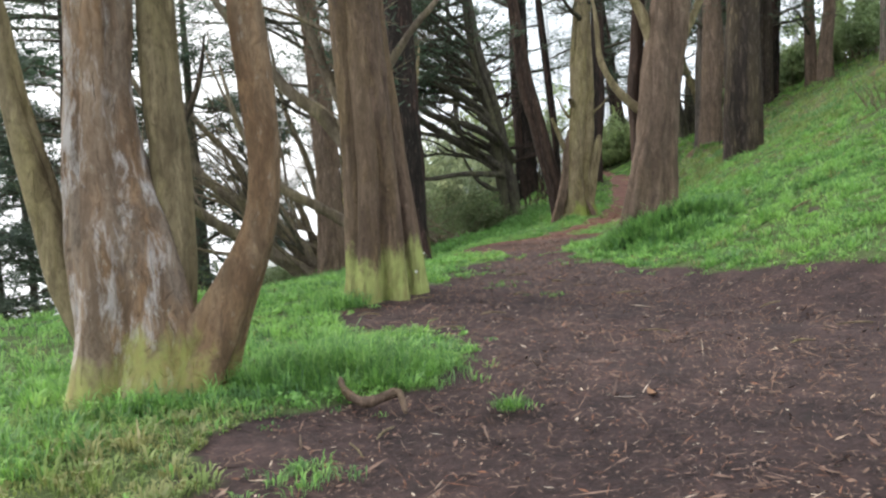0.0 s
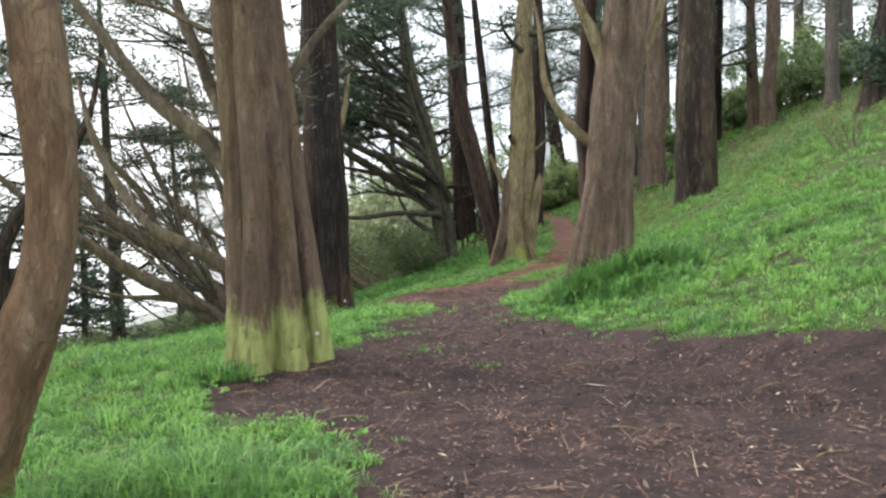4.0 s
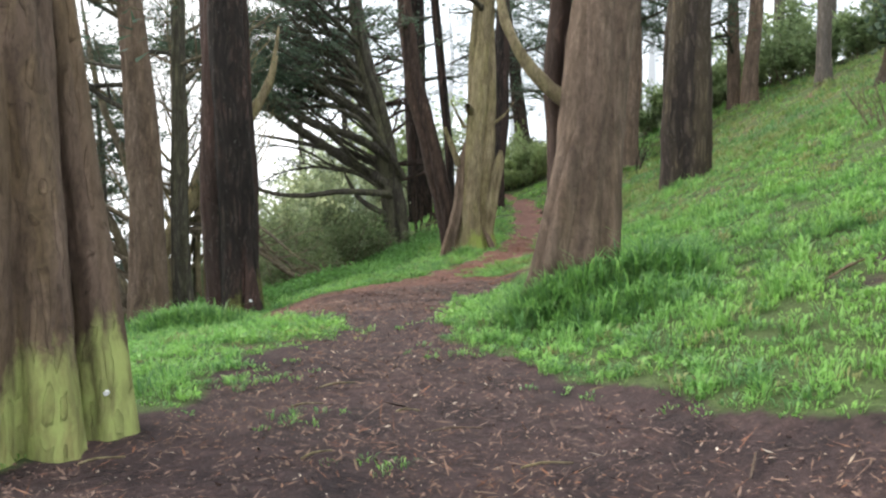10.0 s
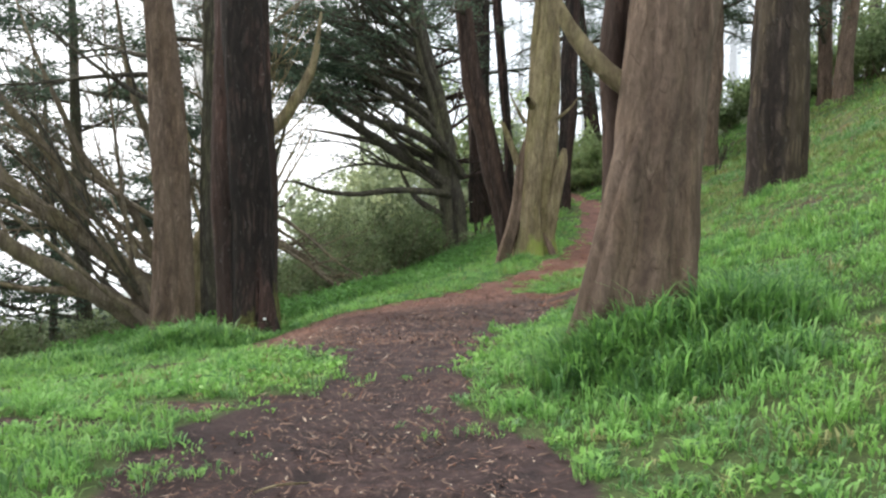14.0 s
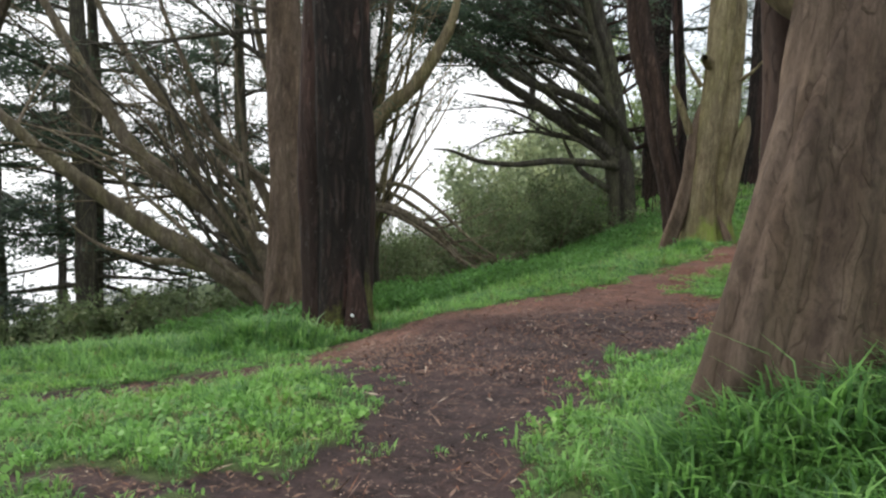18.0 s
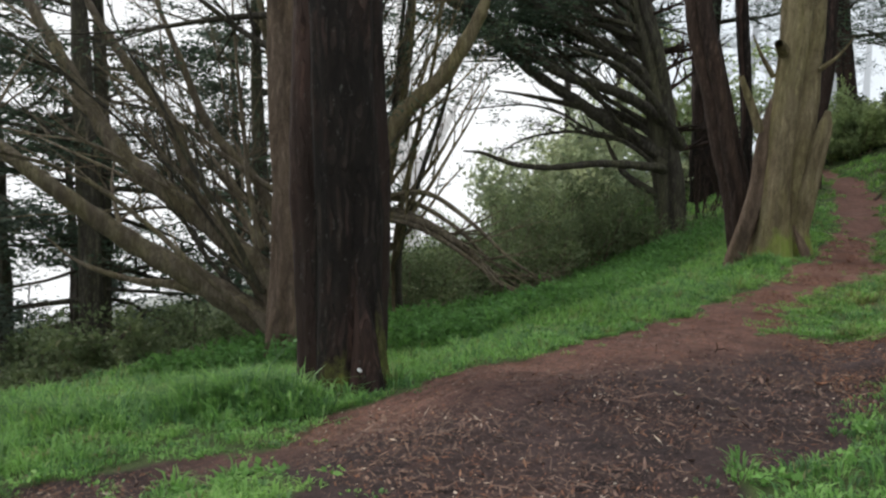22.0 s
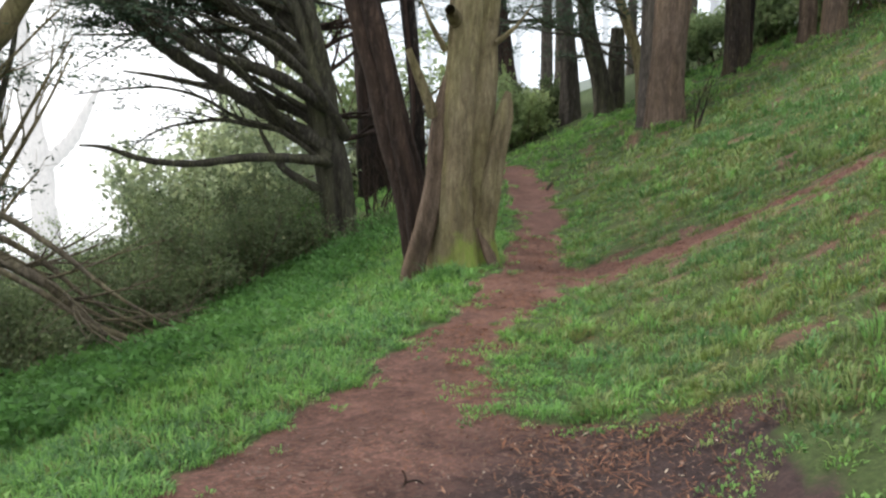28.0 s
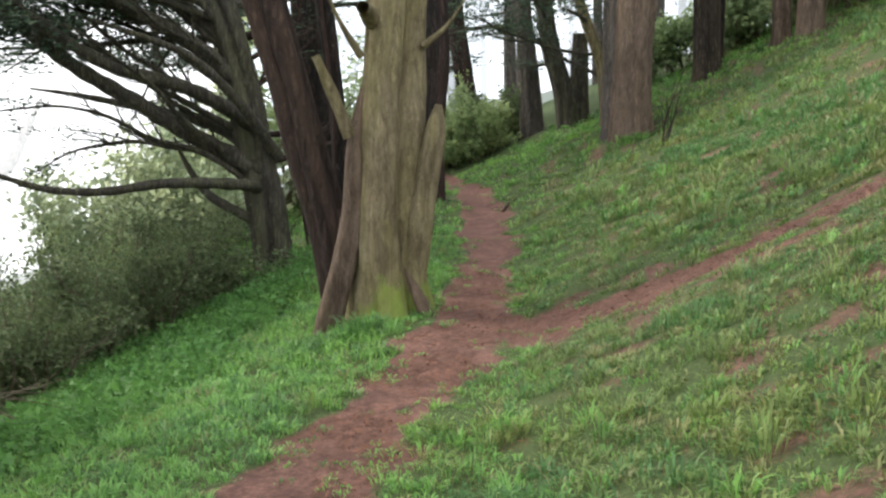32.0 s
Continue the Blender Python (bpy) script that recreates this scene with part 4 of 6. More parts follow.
crown(t9, taller(main, 14), 5, 13, 22, 6.5, 97, BARK_GREY, LEAF_DARK, 5, 20, 0.17, 0.4, facing=2.9, fan=1.7, flat=0.2, wander=0.12, width=0.22)

for k, stem in enumerate(([(-1.27, 40.5, 4.77, 0.13), (-2.31, 40, 5.71, 0.115), (-3.22, 39.5, 6.44, 0.089), (-5, 39, 7.4, 0.03)], [(-0.23, 39.6, 4.59, 0.112), (-1.37, 39, 5.32, 0.092), (-2.48, 38.5, 6.14, 0.073), (-4.2, 38, 7, 0.02)], [(1.26, 41, 5.37, 0.146), (0.03, 40.6, 6, 0.131), (-1.06, 40, 6.61, 0.103), (-3.5, 39.5, 7.6, 0.03)], [(1.2, 41.5, 6.2, 0.13), (-0.6, 41.8, 7.2, 0.09), (-2.4, 42, 8.2, 0.04)])):
    crown(t9, stem, stem[0][2], stem[-1][2], 10, 2.8, 260 + k, BARK_GREY, LEAF_DARK, 5, 14, 0.15, 0.26, facing=2.8, fan=1.6, tilt=0.15, thick=0.35, flat=0.18, width=0.22, most=0.035)

# thin pale stems behind the dark tree
t14 = tree_root("clump_of_stems", -3.05, 29.0, "clump of slender pale mossy stems, one bending over")
for k, (pts, label) in enumerate((
    ([(-3.1, 29.0, -2.0, 0.21), (-3.26, 29.0, -0.9, 0.19), (-3.15, 29.0, 0.59, 0.175), (-3.11, 29.0, 2.31, 0.165), (-3.13, 29.0, 4.39, 0.155), (-3.15, 29.0, 5.61, 0.14)], ""),
    ([(-2.95, 28.6, -1.9, 0.16), (-3.39, 28.6, -0.64, 0.15), (-3.49, 28.6, 0.39, 0.148), (-2.78, 28.6, 1.64, 0.14), (-2.28, 28.6, 2.74, 0.132), (-1.55, 28.6, 3.43, 0.115), (-1.08, 28.6, 4.15, 0.098), (-0.77, 28.6, 4.85, 0.07), (-0.6, 28.6, 6, 0.02)], "pale yellow-green bending stem"),
    ([(-3.0, 29.5, -2.0, 0.15), (-3.16, 29.5, -0.46, 0.125), (-3.18, 29.5, 0.99, 0.115), (-2.61, 29.5, 2.75, 0.097), (-2.43, 29.5, 4.05, 0.087), (-2.34, 29.5, 5.15, 0.06), (-2.3, 29.5, 6.5, 0.02)], ""),
    ([(-3.15, 28.8, 0.9, 0.08), (-2.85, 28.8, 0.9, 0.076), (-2.04, 28.8, 0.86, 0.068), (-1.13, 28.8, 0.42, 0.051), (-0.46, 28.8, -0.19, 0.039), (0.39, 28.8, -0.5, 0.015)], "dead drooping branch"))):
    limb(t14, [(x, y, z, 1.3 * w) for x, y, z, w in pts], BARK_PALE if k == 1 else BARK_LIMB, label=label, name="stem", seed=k)
crown(t14, [(-3.1, 29.0, -1.0, 0.18), (-3.15, 29, 2, 0.16), (-3.1, 29, 7, 0.1)], 0.2, 8.0, 26, 2.8, 98, BARK_LIMB, LEAF_DARK, 5, 5, 0.13, 0.2, tilt=0.75, thick=0.3, lift=0.05)

for k, (dx, dy, dz) in enumerate(((-0.1, 0.25, 0.35), (0.15, -0.3, -0.12), (-0.25, 0.5, 0.15), (0.3, -0.1, 0.5))):
    limb(t14, [(-3.0 + dx, 28.8, 0.95 + 0.6 * dz, 0.055), (-2.1 + dx, 28.8 + 0.4 * dy, 0.86 + dz, 0.05), (-1.2 + 0.8 * dx, 28.8 + 0.8 * dy, 0.42 + 0.9 * dz, 0.04), (-0.5 + dx, 28.8 + dy, -0.12 + 0.7 * dz, 0.028), (0.3 + dx, 28.8 + 1.2 * dy, -0.5 + 0.5 * dz, 0.01)], BARK_LIMB, name="dead_branch", seed=k + 20, sides=8)
crown(t14, [(-2.9, 28.8, 0.9, 0.07), (-2.0, 28.8, 0.86, 0.06), (-1.1, 28.8, 0.45, 0.05), (-0.5, 28.8, -0.1, 0.04)], -0.1, 0.9, 18, 2.3, 100, BARK_LIMB, None, 4, 0, facing=-0.3, fan=1.2, tilt=-0.2, thick=0.5, most=0.03, depth=1, wander=0.2)

for k, (x, y, a, n) in enumerate(((-3.0, 29.1, 0.3, 7), (-2.6, 29.4, 0.0, 6), (-3.3, 28.7, 2.6, 6))):
    z = float(land(x, y))
    crown(t14, [(x, y, z, 0.12), (x, y, z + 1.5, 0.11), (x + 0.2, y, z + 4.0, 0.08), (x + 0.5, y, z + 6.0, 0.05)], z + 0.6, z + 6.0, n, 4.4, 105 + k, BARK_PALE, LEAF_DARK, 5, 1, 0.13, 0.25, facing=a, fan=1.0, tilt=0.95, thick=0.55, lift=0.03, wander=0.16, most=0.06)

for k, (dx, dy, top, bend) in enumerate(((0.15, 0.2, 6.5, 0.35), (0.4, 0.5, 5.5, 0.7), (-0.25, 0.3, 7.0, 0.15), (0.6, 0.1, 4.6, 0.9), (0.3, -0.2, 6.0, 0.5))):
    x, y = -2.95 + dx, 29.2 + dy
    z = float(land(x, y)) - 0.1
    h = top - z
    limb(t14, [(x, y, z, 0.075), (x - 0.1 * bend, y, z + 0.3 * h, 0.065), (x + 0.35 * bend, y + 0.05, z + 0.55 * h, 0.05), (x + 0.9 * bend, y, z + 0.8 * h, 0.035), (x + 1.1 * bend, y, z + h, 0.01)], (BARK_GREY, BARK_PALE, BARK_LIMB)[k % 3], name="stem", seed=k, sides=10)

# trees down the slope
t11, main = plain_tree("forest_tree", [(-3.34, 26.2, -1.09, 0.50), (-3.31, 26.2, 0.05, 0.43), (-3.37, 26.2, 1.79, 0.40), (-3.46, 26.2, 3.52, 0.35), (-3.59, 26.2, 5.22, 0.32), (-3.77, 26.2, 7.12, 0.28)], BARK_BROWN, "reddish-brown cypress trunk behind the dark tree", 101, 14, flare=0.2)
crown(t11, main, 3.6, 11, 20, 4.6, 102, BARK_GREY, LEAF_DARK, 6, 3, 0.13, 0.24, tilt=0.25, thick=0.2, facing=2.8, fan=1.5, wander=0.14, flat=0.3, most=0.07)
tr, main = plain_tree("forest_tree", [(-2.73, 27.0, -0.95, 0.24), (-2.78, 27.0, 0.58, 0.215), (-2.78, 27.0, 3.0, 0.19), (-2.77, 27.0, 5.39, 0.165), (-2.79, 27.0, 7.4, 0.14)], BARK_GREY, "slim grey trunk behind the dark tree", 103, 12)
crown(tr, main, 4.0, 11.0, 18, 3.6, 104, BARK_LIMB, LEAF_DARK, 5, 3, 0.13, 0.24, tilt=0.35, thick=0.3, wander=0.16, flat=0.35, most=0.06)
t16 = tree_root("low_spreading_tree", -3.95, 27.6, "low cypress with long bare limbs fanning out sideways")
for k, pts in enumerate((
    [(-3.85, 27.6, -1.7, 0.42), (-4.45, 27.6, -0.31, 0.325), (-5.25, 27.6, 0.48, 0.265), (-6.42, 27.6, 1.29, 0.235), (-7.37, 27.6, 2.01, 0.205), (-8.06, 27.6, 3.0, 0.17), (-8.92, 27.6, 4.29, 0.135), (-9.6, 27.6, 5.4, 0.09), (-10.4, 27.6, 7, 0.03)],
    [(-4.0, 27.7, -1.3, 0.27), (-4.99, 27.8, 0.1, 0.2), (-5.9, 27.9, 0.97, 0.17), (-6.44, 28, 2.43, 0.138), (-7.66, 28.2, 3.8, 0.117), (-8.49, 28.3, 4.97, 0.083), (-9, 28.5, 6.4, 0.03)],
    [(-3.74, 27.0, -1.3, 0.2), (-4.7, 27.0, -0.59, 0.16), (-5.81, 27.0, -0.35, 0.12), (-6.71, 27.0, -0.3, 0.08), (-7.79, 27.0, -0.03, 0.047), (-8.6, 27, 0.5, 0.015)],
    [(-3.9, 27.5, -1.5, 0.4), (-4.6, 27.3, -0.83, 0.34), (-5.5, 27.0, -0.2, 0.28), (-6.5, 26.6, 0.43, 0.23), (-7.5, 26.2, 1.2, 0.19), (-8.5, 25.8, 2.05, 0.15), (-9.6, 25.4, 3.2, 0.10), (-10.8, 25, 4.6, 0.03)],
    [(-4.0, 28.0, -0.9, 0.18), (-4.18, 28.0, 0.01, 0.147), (-4.71, 28.0, 1.34, 0.125), (-5.74, 28.0, 2.45, 0.104), (-6.29, 28.0, 3.59, 0.081), (-6.83, 28.0, 4.8, 0.055), (-7.4, 28, 6.4, 0.02)],
    [(-3.8, 28.1, -1.0, 0.2), (-3.9, 28.4, 0.6, 0.16), (-4.3, 28.6, 2.4, 0.13), (-5.0, 28.8, 4.2, 0.10), (-5.4, 29, 6.2, 0.05), (-5.6, 29, 7.5, 0.02)])):
    limb(t16, [(x, y, z, 0.78 * r) for x, y, z, r in pts], BARK_LIMB, sides=18, label="long bare leaning limb", seed=k)
crown(t16, [(-3.9, 27.7, -1.2, 0.3), (-4.0, 27.8, 0, 0.25), (-4.2, 27.9, 1.5, 0.2)], -1.0, 1.5, 3, 7.5, 115, BARK_LIMB, None, 5, 0, 0.12, 0.2, facing=2.7, fan=0.8, tilt=0.62, lift=0.0, thick=0.34, wander=0.10, most=0.085, flat=0.3)
rng = rng_of(117)
for k in range(12):
    fan_limb(t16, (-4.0 - 0.5 * rng.uniform(0, 1), 27.5 + 0.6 * rng.uniform(-1, 1), -1.1 + 1.5 * rng.uniform(0, 1)), rng.uniform(2.4, 3.8), 0.4 + 0.9 * (k + 0.5) / 12, rng.uniform(5.5, 9.0), rng.uniform(0.04, 0.065), 1170 + k, BARK_LIMB if k % 3 else BARK_GREY, droop=rng.uniform(-0.7, 0.5), bend=rng.uniform(-0.8, 0.8), twigs=11, reach=2.2, label="bare twisting limb")
for k, stem in enumerate(([(-4.45, 27.6, -0.3, 0.3), (-6.42, 27.6, 1.29, 0.235), (-8.06, 27.6, 3.0, 0.17), (-9.6, 27.6, 5.4, 0.09)], [(-4.6, 27.3, -0.8, 0.3), (-6.5, 26.6, 0.43, 0.23), (-8.5, 25.8, 2.05, 0.15), (-10.8, 25, 4.6, 0.05)], [(-4.18, 28, 0, 0.147), (-5.74, 28, 2.45, 0.1), (-6.83, 28, 4.8, 0.06)])):
    crown(t16, stem, stem[0][2] + 0.2, stem[-1][2], 5, 3.6, 110 + k, BARK_LIMB, None, 6, 0, 0.13, 0.26, facing=2.5, fan=1.0, tilt=0.5, thick=0.3, lift=0.02, wander=0.14, most=0.06, flat=0.35)
t12 = tree_root("forked_tree", -7.97, 22.0, "old forked cypress with two heavy upright red-brown stems")
part("trunk", trunk_mesh(rooted([(-7.97, 22.0, -1.43, 0.60), (-7.97, 22.0, -0.6, 0.56), (-7.98, 22.0, 0.2, 0.56), (-7.98, 22, 0.75, 0.35)]), BARK_UMBER, t12.location, 121, 0.15, 9, 0.3, 88, 0.06), t12)
stem_part(t12, [(-8.15, 22.0, -0.3, 0.40), (-8.30, 22.0, 0.3, 0.38), (-8.54, 22.0, 1.06, 0.35), (-8.85, 22.0, 2.19, 0.345), (-8.99, 22.0, 3.41, 0.335), (-8.99, 22.0, 4.77, 0.30)], BARK_UMBER, 122, top=12, sides=64, flute=0.11, lobes=7)
stem_part(t12, [(-7.8, 22.0, -0.3, 0.36), (-7.60, 22.0, 0.25, 0.34), (-7.18, 22.0, 0.95, 0.33), (-6.81, 22.0, 1.8, 0.30), (-6.72, 22.0, 2.71, 0.27), (-6.81, 22.0, 3.6, 0.245), (-6.89, 22.0, 4.64, 0.225)], BARK_UMBER, 123, top=11, sides=64, flute=0.11, lobes=7)
stem_part(t12, [(-7.9, 21.7, 0.0, 0.2), (-7.83, 21.7, 0.6, 0.172), (-7.7, 21.7, 1.36, 0.162), (-7.18, 21.7, 2.2, 0.15), (-6.49, 21.7, 2.89, 0.121), (-6.03, 21.7, 3.7, 0.095), (-5.78, 21.7, 4.38, 0.07), (-5.6, 21.7, 5.4, 0.02)], BARK_UMBER, 124, flute=0.1, lobes=6)
crown(t12, [(-8.5, 22, 1.5, 0.3), (-8.9, 22, 3, 0.3), (-9, 22, 8, 0.2)], 1.6, 8, 12, 3.0, 125, BARK_GREY, LEAF_DARK, 4, 2, 0.2, 0.2, facing=math.pi, fan=1.2, thick=0.2)
crown(t12, [(-8.5, 22, 5, 0.3), (-8.9, 22, 8, 0.2), (-9, 22, 11, 0.1)], 6, 11, 9, 3.4, 126, BARK_GREY, LEAF_DARK, 4, 7)
for k, (stem, mat, n) in enumerate((
    ([(-16.43, 41.0, -5.8, 0.33), (-16.39, 41.0, -1.53, 0.287), (-16.37, 41.0, 2.83, 0.26), (-16.53, 41.0, 7.06, 0.2)], BARK_GREY, 26),
    ([(-21.27, 42.0, -6.5, 0.38), (-21.45, 42.0, -0.73, 0.334), (-21.62, 42.0, 3.97, 0.306), (-21.76, 42.0, 7.41, 0.25)], BARK_GREY, 26),
    ([(-14.89, 38.0, -5.5, 0.45), (-14.94, 38.0, -1.67, 0.388), (-15.06, 38.0, 2.18, 0.345), (-15.18, 38.0, 5.39, 0.30)], BARK_GREY, 22),
    ([(-11.5, 17.5, -0.8, 0.4), (-11.6, 17.5, 2, 0.36), (-11.7, 17.5, 5, 0.3), (-11.8, 17.5, 8, 0.24)], BARK_BROWN, 24),
    ([(-12.5, 46.0, -5.0, 0.4), (-12.6, 46.0, 0.2, 0.34), (-12.8, 46, 4, 0.28), (-12.9, 46, 8, 0.2)], BARK_GREY, 24),
    ([(-23.0, 28.0, -5.0, 0.4), (-23.0, 28.0, 0, 0.34), (-23.2, 28, 4, 0.28), (-23.2, 28, 8, 0.2)], BARK_GREY, 24),
    ([(-19.5, 22.0, -3.0, 0.38), (-19.5, 22.0, 1, 0.33), (-19.4, 22.0, 5, 0.28), (-19.4, 22, 8, 0.2)], BARK_DARK, 24))):
    tr, main = plain_tree("cypress", stem, mat, "dark cypress with layered flat boughs on the lower slope", 130 + k, 15 + k % 3, "trees down the slope", sides=40, step=0.2)
    broad = stem[0][1] in (38.0, 41.0, 42.0, 46.0)
    crown(tr, main, stem[0][2] + (2.2 if broad or stem[0][0] < -15 else 4.0), 14, 26 if broad else n - 4, 6.6 if broad else 4.6, 140 + k, BARK_GREY, LEAF_DARK, 6 if broad else 5, 13 if broad else 12, 0.19, 0.42, tilt=0.02, lift=0.01, thick=0.3, flat=0.16, width=0.24)
# the haze on these trees is in their bark and leaf colours
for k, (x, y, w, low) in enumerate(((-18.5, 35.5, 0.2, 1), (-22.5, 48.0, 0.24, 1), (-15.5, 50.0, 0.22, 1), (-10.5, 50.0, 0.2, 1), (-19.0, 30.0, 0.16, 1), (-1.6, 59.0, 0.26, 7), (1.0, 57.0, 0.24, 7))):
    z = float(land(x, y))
    tr, main = plain_tree("hazy_cypress", [(x, y, z, w), (x + 0.1, y, z + 4, w * 0.85), (x - 0.1, y, z + 8, w * 0.7)], BARK_FAR, "slender cypress down the slope, greyed in colour to look hazy", 190 + k, z + 13 + 0.7 * low, "trees in the haze", sides=24, step=0.3)
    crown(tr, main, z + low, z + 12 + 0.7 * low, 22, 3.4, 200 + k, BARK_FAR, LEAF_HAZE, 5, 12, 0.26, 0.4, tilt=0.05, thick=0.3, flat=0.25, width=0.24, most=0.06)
def beyond(points):
    """The same stem seen from the upper path, farther off and larger."""
    return [(2.2 + 1.6 * (x - 2.2), 17.5 + 1.6 * (y - 17.5), 2.0 + 1.6 * (z - 2.0), 1.6 * r) for x, y, z, r in points]


# pale bark of its own, whitened further in colour for haze
t20, main = plain_tree("pale_tree", beyond([(-7.37, 52.0, -2.9, 0.56), (-7.63, 52.0, 1.77, 0.46), (-7.87, 52.0, 4.21, 0.36), (-8.04, 52.0, 6.21, 0.27), (-8.08, 52.0, 8.56, 0.18)]), BARK_HAZE, "pale bare-limbed tree far down the slope against the sky, lightened for haze", 151, 20)
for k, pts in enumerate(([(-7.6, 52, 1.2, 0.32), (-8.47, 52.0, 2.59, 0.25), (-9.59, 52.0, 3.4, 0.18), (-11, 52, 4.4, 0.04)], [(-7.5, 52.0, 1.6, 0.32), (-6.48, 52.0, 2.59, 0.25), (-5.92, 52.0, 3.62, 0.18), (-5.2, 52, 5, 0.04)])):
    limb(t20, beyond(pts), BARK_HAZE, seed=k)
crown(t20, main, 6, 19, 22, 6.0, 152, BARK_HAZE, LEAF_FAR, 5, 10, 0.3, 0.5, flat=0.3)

# trees at the bend above the path
for k, (stem, mat, top, label) in enumerate((
    ([(12.71, 51.7, 3.46, 0.45), (12.6, 51.7, 5.55, 0.38), (12.41, 51.7, 7.44, 0.36), (12.24, 51.7, 9.92, 0.31)], BARK_FAR, 16, "grey-brown trunk by the bend of the path"),
    ([(13.24, 48.9, 3.56, 0.46), (12.97, 48.9, 4.89, 0.39), (12.5, 48.9, 6.63, 0.35), (12.27, 48.9, 8.54, 0.31)], BARK_GREY, 15, "grey mossy leaning trunk by the bend of the path"),
    ([(13.2, 45.0, 3.6, 0.22), (12.95, 45.0, 5.25, 0.19), (12.47, 45.0, 6.59, 0.17), (12.1, 45.0, 7.76, 0.15)], BARK_PALE, 12, "slim pale leaning trunk by the bend of the path"),
    ([(4.6, 48.0, 0.7, 0.62), (4.3, 48.0, 6.17, 0.56), (4.29, 48.0, 10.2, 0.5)], BARK_DARK, 17, "dark trunk deep in the wood"),
    ([(11.3, 56.0, 2.9, 0.5), (11.0, 56.0, 6, 0.44), (10.6, 56.0, 9, 0.38)], BARK_DARK, 16, "dark trunk deep in the wood"))):
    tr, main = plain_tree("conifer", stem, mat, label, 160 + k, top, "trees by the bend", sides=44, step=0.15)
    crown(tr, main, stem[-1][2] - 3, top, 13, 4.0, 170 + k, BARK_GREY, LEAF_DARK, 5, 12, 0.18, 0.3, flat=0.3)
tr = tree_root("broken_stump", 13.82, 49.5, "tall broken grey stump among the trees", category="stump")
part("trunk", trunk_mesh(rooted([(13.82, 49.5, 3.65, 0.36), (13.79, 49.5, 5.55, 0.32), (13.81, 49.5, 6.94, 0.24)]), BARK_GREY, tr.location, 175, 0.1, 6, 0.2, 44, 0.12), tr)

tr, main = plain_tree("leaning_tree", [(11.3, 21.6, 3.8, 0.34), (11.55, 21.6, 5.0, 0.30), (11.9, 21.6, 7.0, 0.26)], BARK_UMBER, "brown trunk leaning among the shrubs on the slope", 180, 13, flare=0.4, sides=44)
crown(tr, main, 6, 12.5, 10, 3.0, 181, BARK_GREY, LEAF_DARK, 4, 10, 0.18, 0.3, flat=0.3)

# ---- far wood round about ----
# bark and leaves here carry the bluish distance haze in their colour
rng = rng_of(500)
far_label = "tall thin conifer in the far wood"
protos = []
for k in range(5):
    h = (15, 17, 14, 18, 16)[k]
    e = tree_root("far_conifer", 40.0 + 5 * k, 70.0, far_label, "far wood")
    base = e.location
    stem = [(base[0], base[1], base[2] - 1.0, 0.36), (base[0] + 0.1, base[1], base[2] + h * 0.4, 0.27), (base[0] + rng.normal(0, 0.3), base[1] + rng.normal(0, 0.3), base[2] + h * 0.75, 0.17), (base[0], base[1], base[2] + h, 0.04)]
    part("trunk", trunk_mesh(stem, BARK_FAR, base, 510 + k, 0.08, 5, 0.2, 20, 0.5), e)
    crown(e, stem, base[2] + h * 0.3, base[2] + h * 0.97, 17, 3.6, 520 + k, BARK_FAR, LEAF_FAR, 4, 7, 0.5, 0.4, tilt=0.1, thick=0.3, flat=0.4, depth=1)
    protos.append(e)


def far_tree(x, y, k, s):
    m = Matrix.Translation((x, y, float(land(x, y)))) @ pose(0, 0, 0, 0, 0, float(rng.uniform(0, 360)))
    c = copy_thing(protos[k], m)
    c.scale = (s, s, s)


spots = []
for row, (dist, n, a0, a1) in enumerate(((52, 12, -8, 62), (62, 20, 0, 75), (74, 22, 0, 85), (92, 26, 0, 95))):
    for k in range(n):
        a = radians(a0 + (a1 - a0) * (k + rng.uniform(0.1, 0.9)) / n)
        x, y = 3 + dist * math.sin(a), 8 + dist * math.cos(a)
        if x > along(y, PATH_X) + 4.5:
            spots.append((x, y))
for k, (x, y) in enumerate(spots):
    far_tree(x, y, k % 5, float(rng.uniform(0.8, 1.2)))


# ---- glowing sheets that stand for sea fog beyond the slopes ----
def fog_glow_material(colour, strength):
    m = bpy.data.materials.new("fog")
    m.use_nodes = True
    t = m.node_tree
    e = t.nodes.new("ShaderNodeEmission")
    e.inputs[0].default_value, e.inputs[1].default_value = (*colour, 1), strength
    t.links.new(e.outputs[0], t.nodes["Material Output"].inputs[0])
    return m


# half-clear glow that lays haze over whatever stands behind the sheet
def thin_fog_glow(colour, strength, thickness):
    m = fog_glow_material(colour, strength)
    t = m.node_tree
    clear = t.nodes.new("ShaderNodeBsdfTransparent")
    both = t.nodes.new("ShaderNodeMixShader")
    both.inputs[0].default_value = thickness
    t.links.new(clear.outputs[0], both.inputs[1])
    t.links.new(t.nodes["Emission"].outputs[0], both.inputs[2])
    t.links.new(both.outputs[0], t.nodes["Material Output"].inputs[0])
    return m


def fog_sheet(a0, a1, dist, top, mat, label):
    """An upright glowing sheet standing for fog round the place, at a distance from its middle."""
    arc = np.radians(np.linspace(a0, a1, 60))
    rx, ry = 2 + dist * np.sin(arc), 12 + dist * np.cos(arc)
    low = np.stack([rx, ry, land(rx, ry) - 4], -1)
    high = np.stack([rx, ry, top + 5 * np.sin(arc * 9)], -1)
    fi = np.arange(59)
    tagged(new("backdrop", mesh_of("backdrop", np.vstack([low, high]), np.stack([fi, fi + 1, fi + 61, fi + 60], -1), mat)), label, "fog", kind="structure")


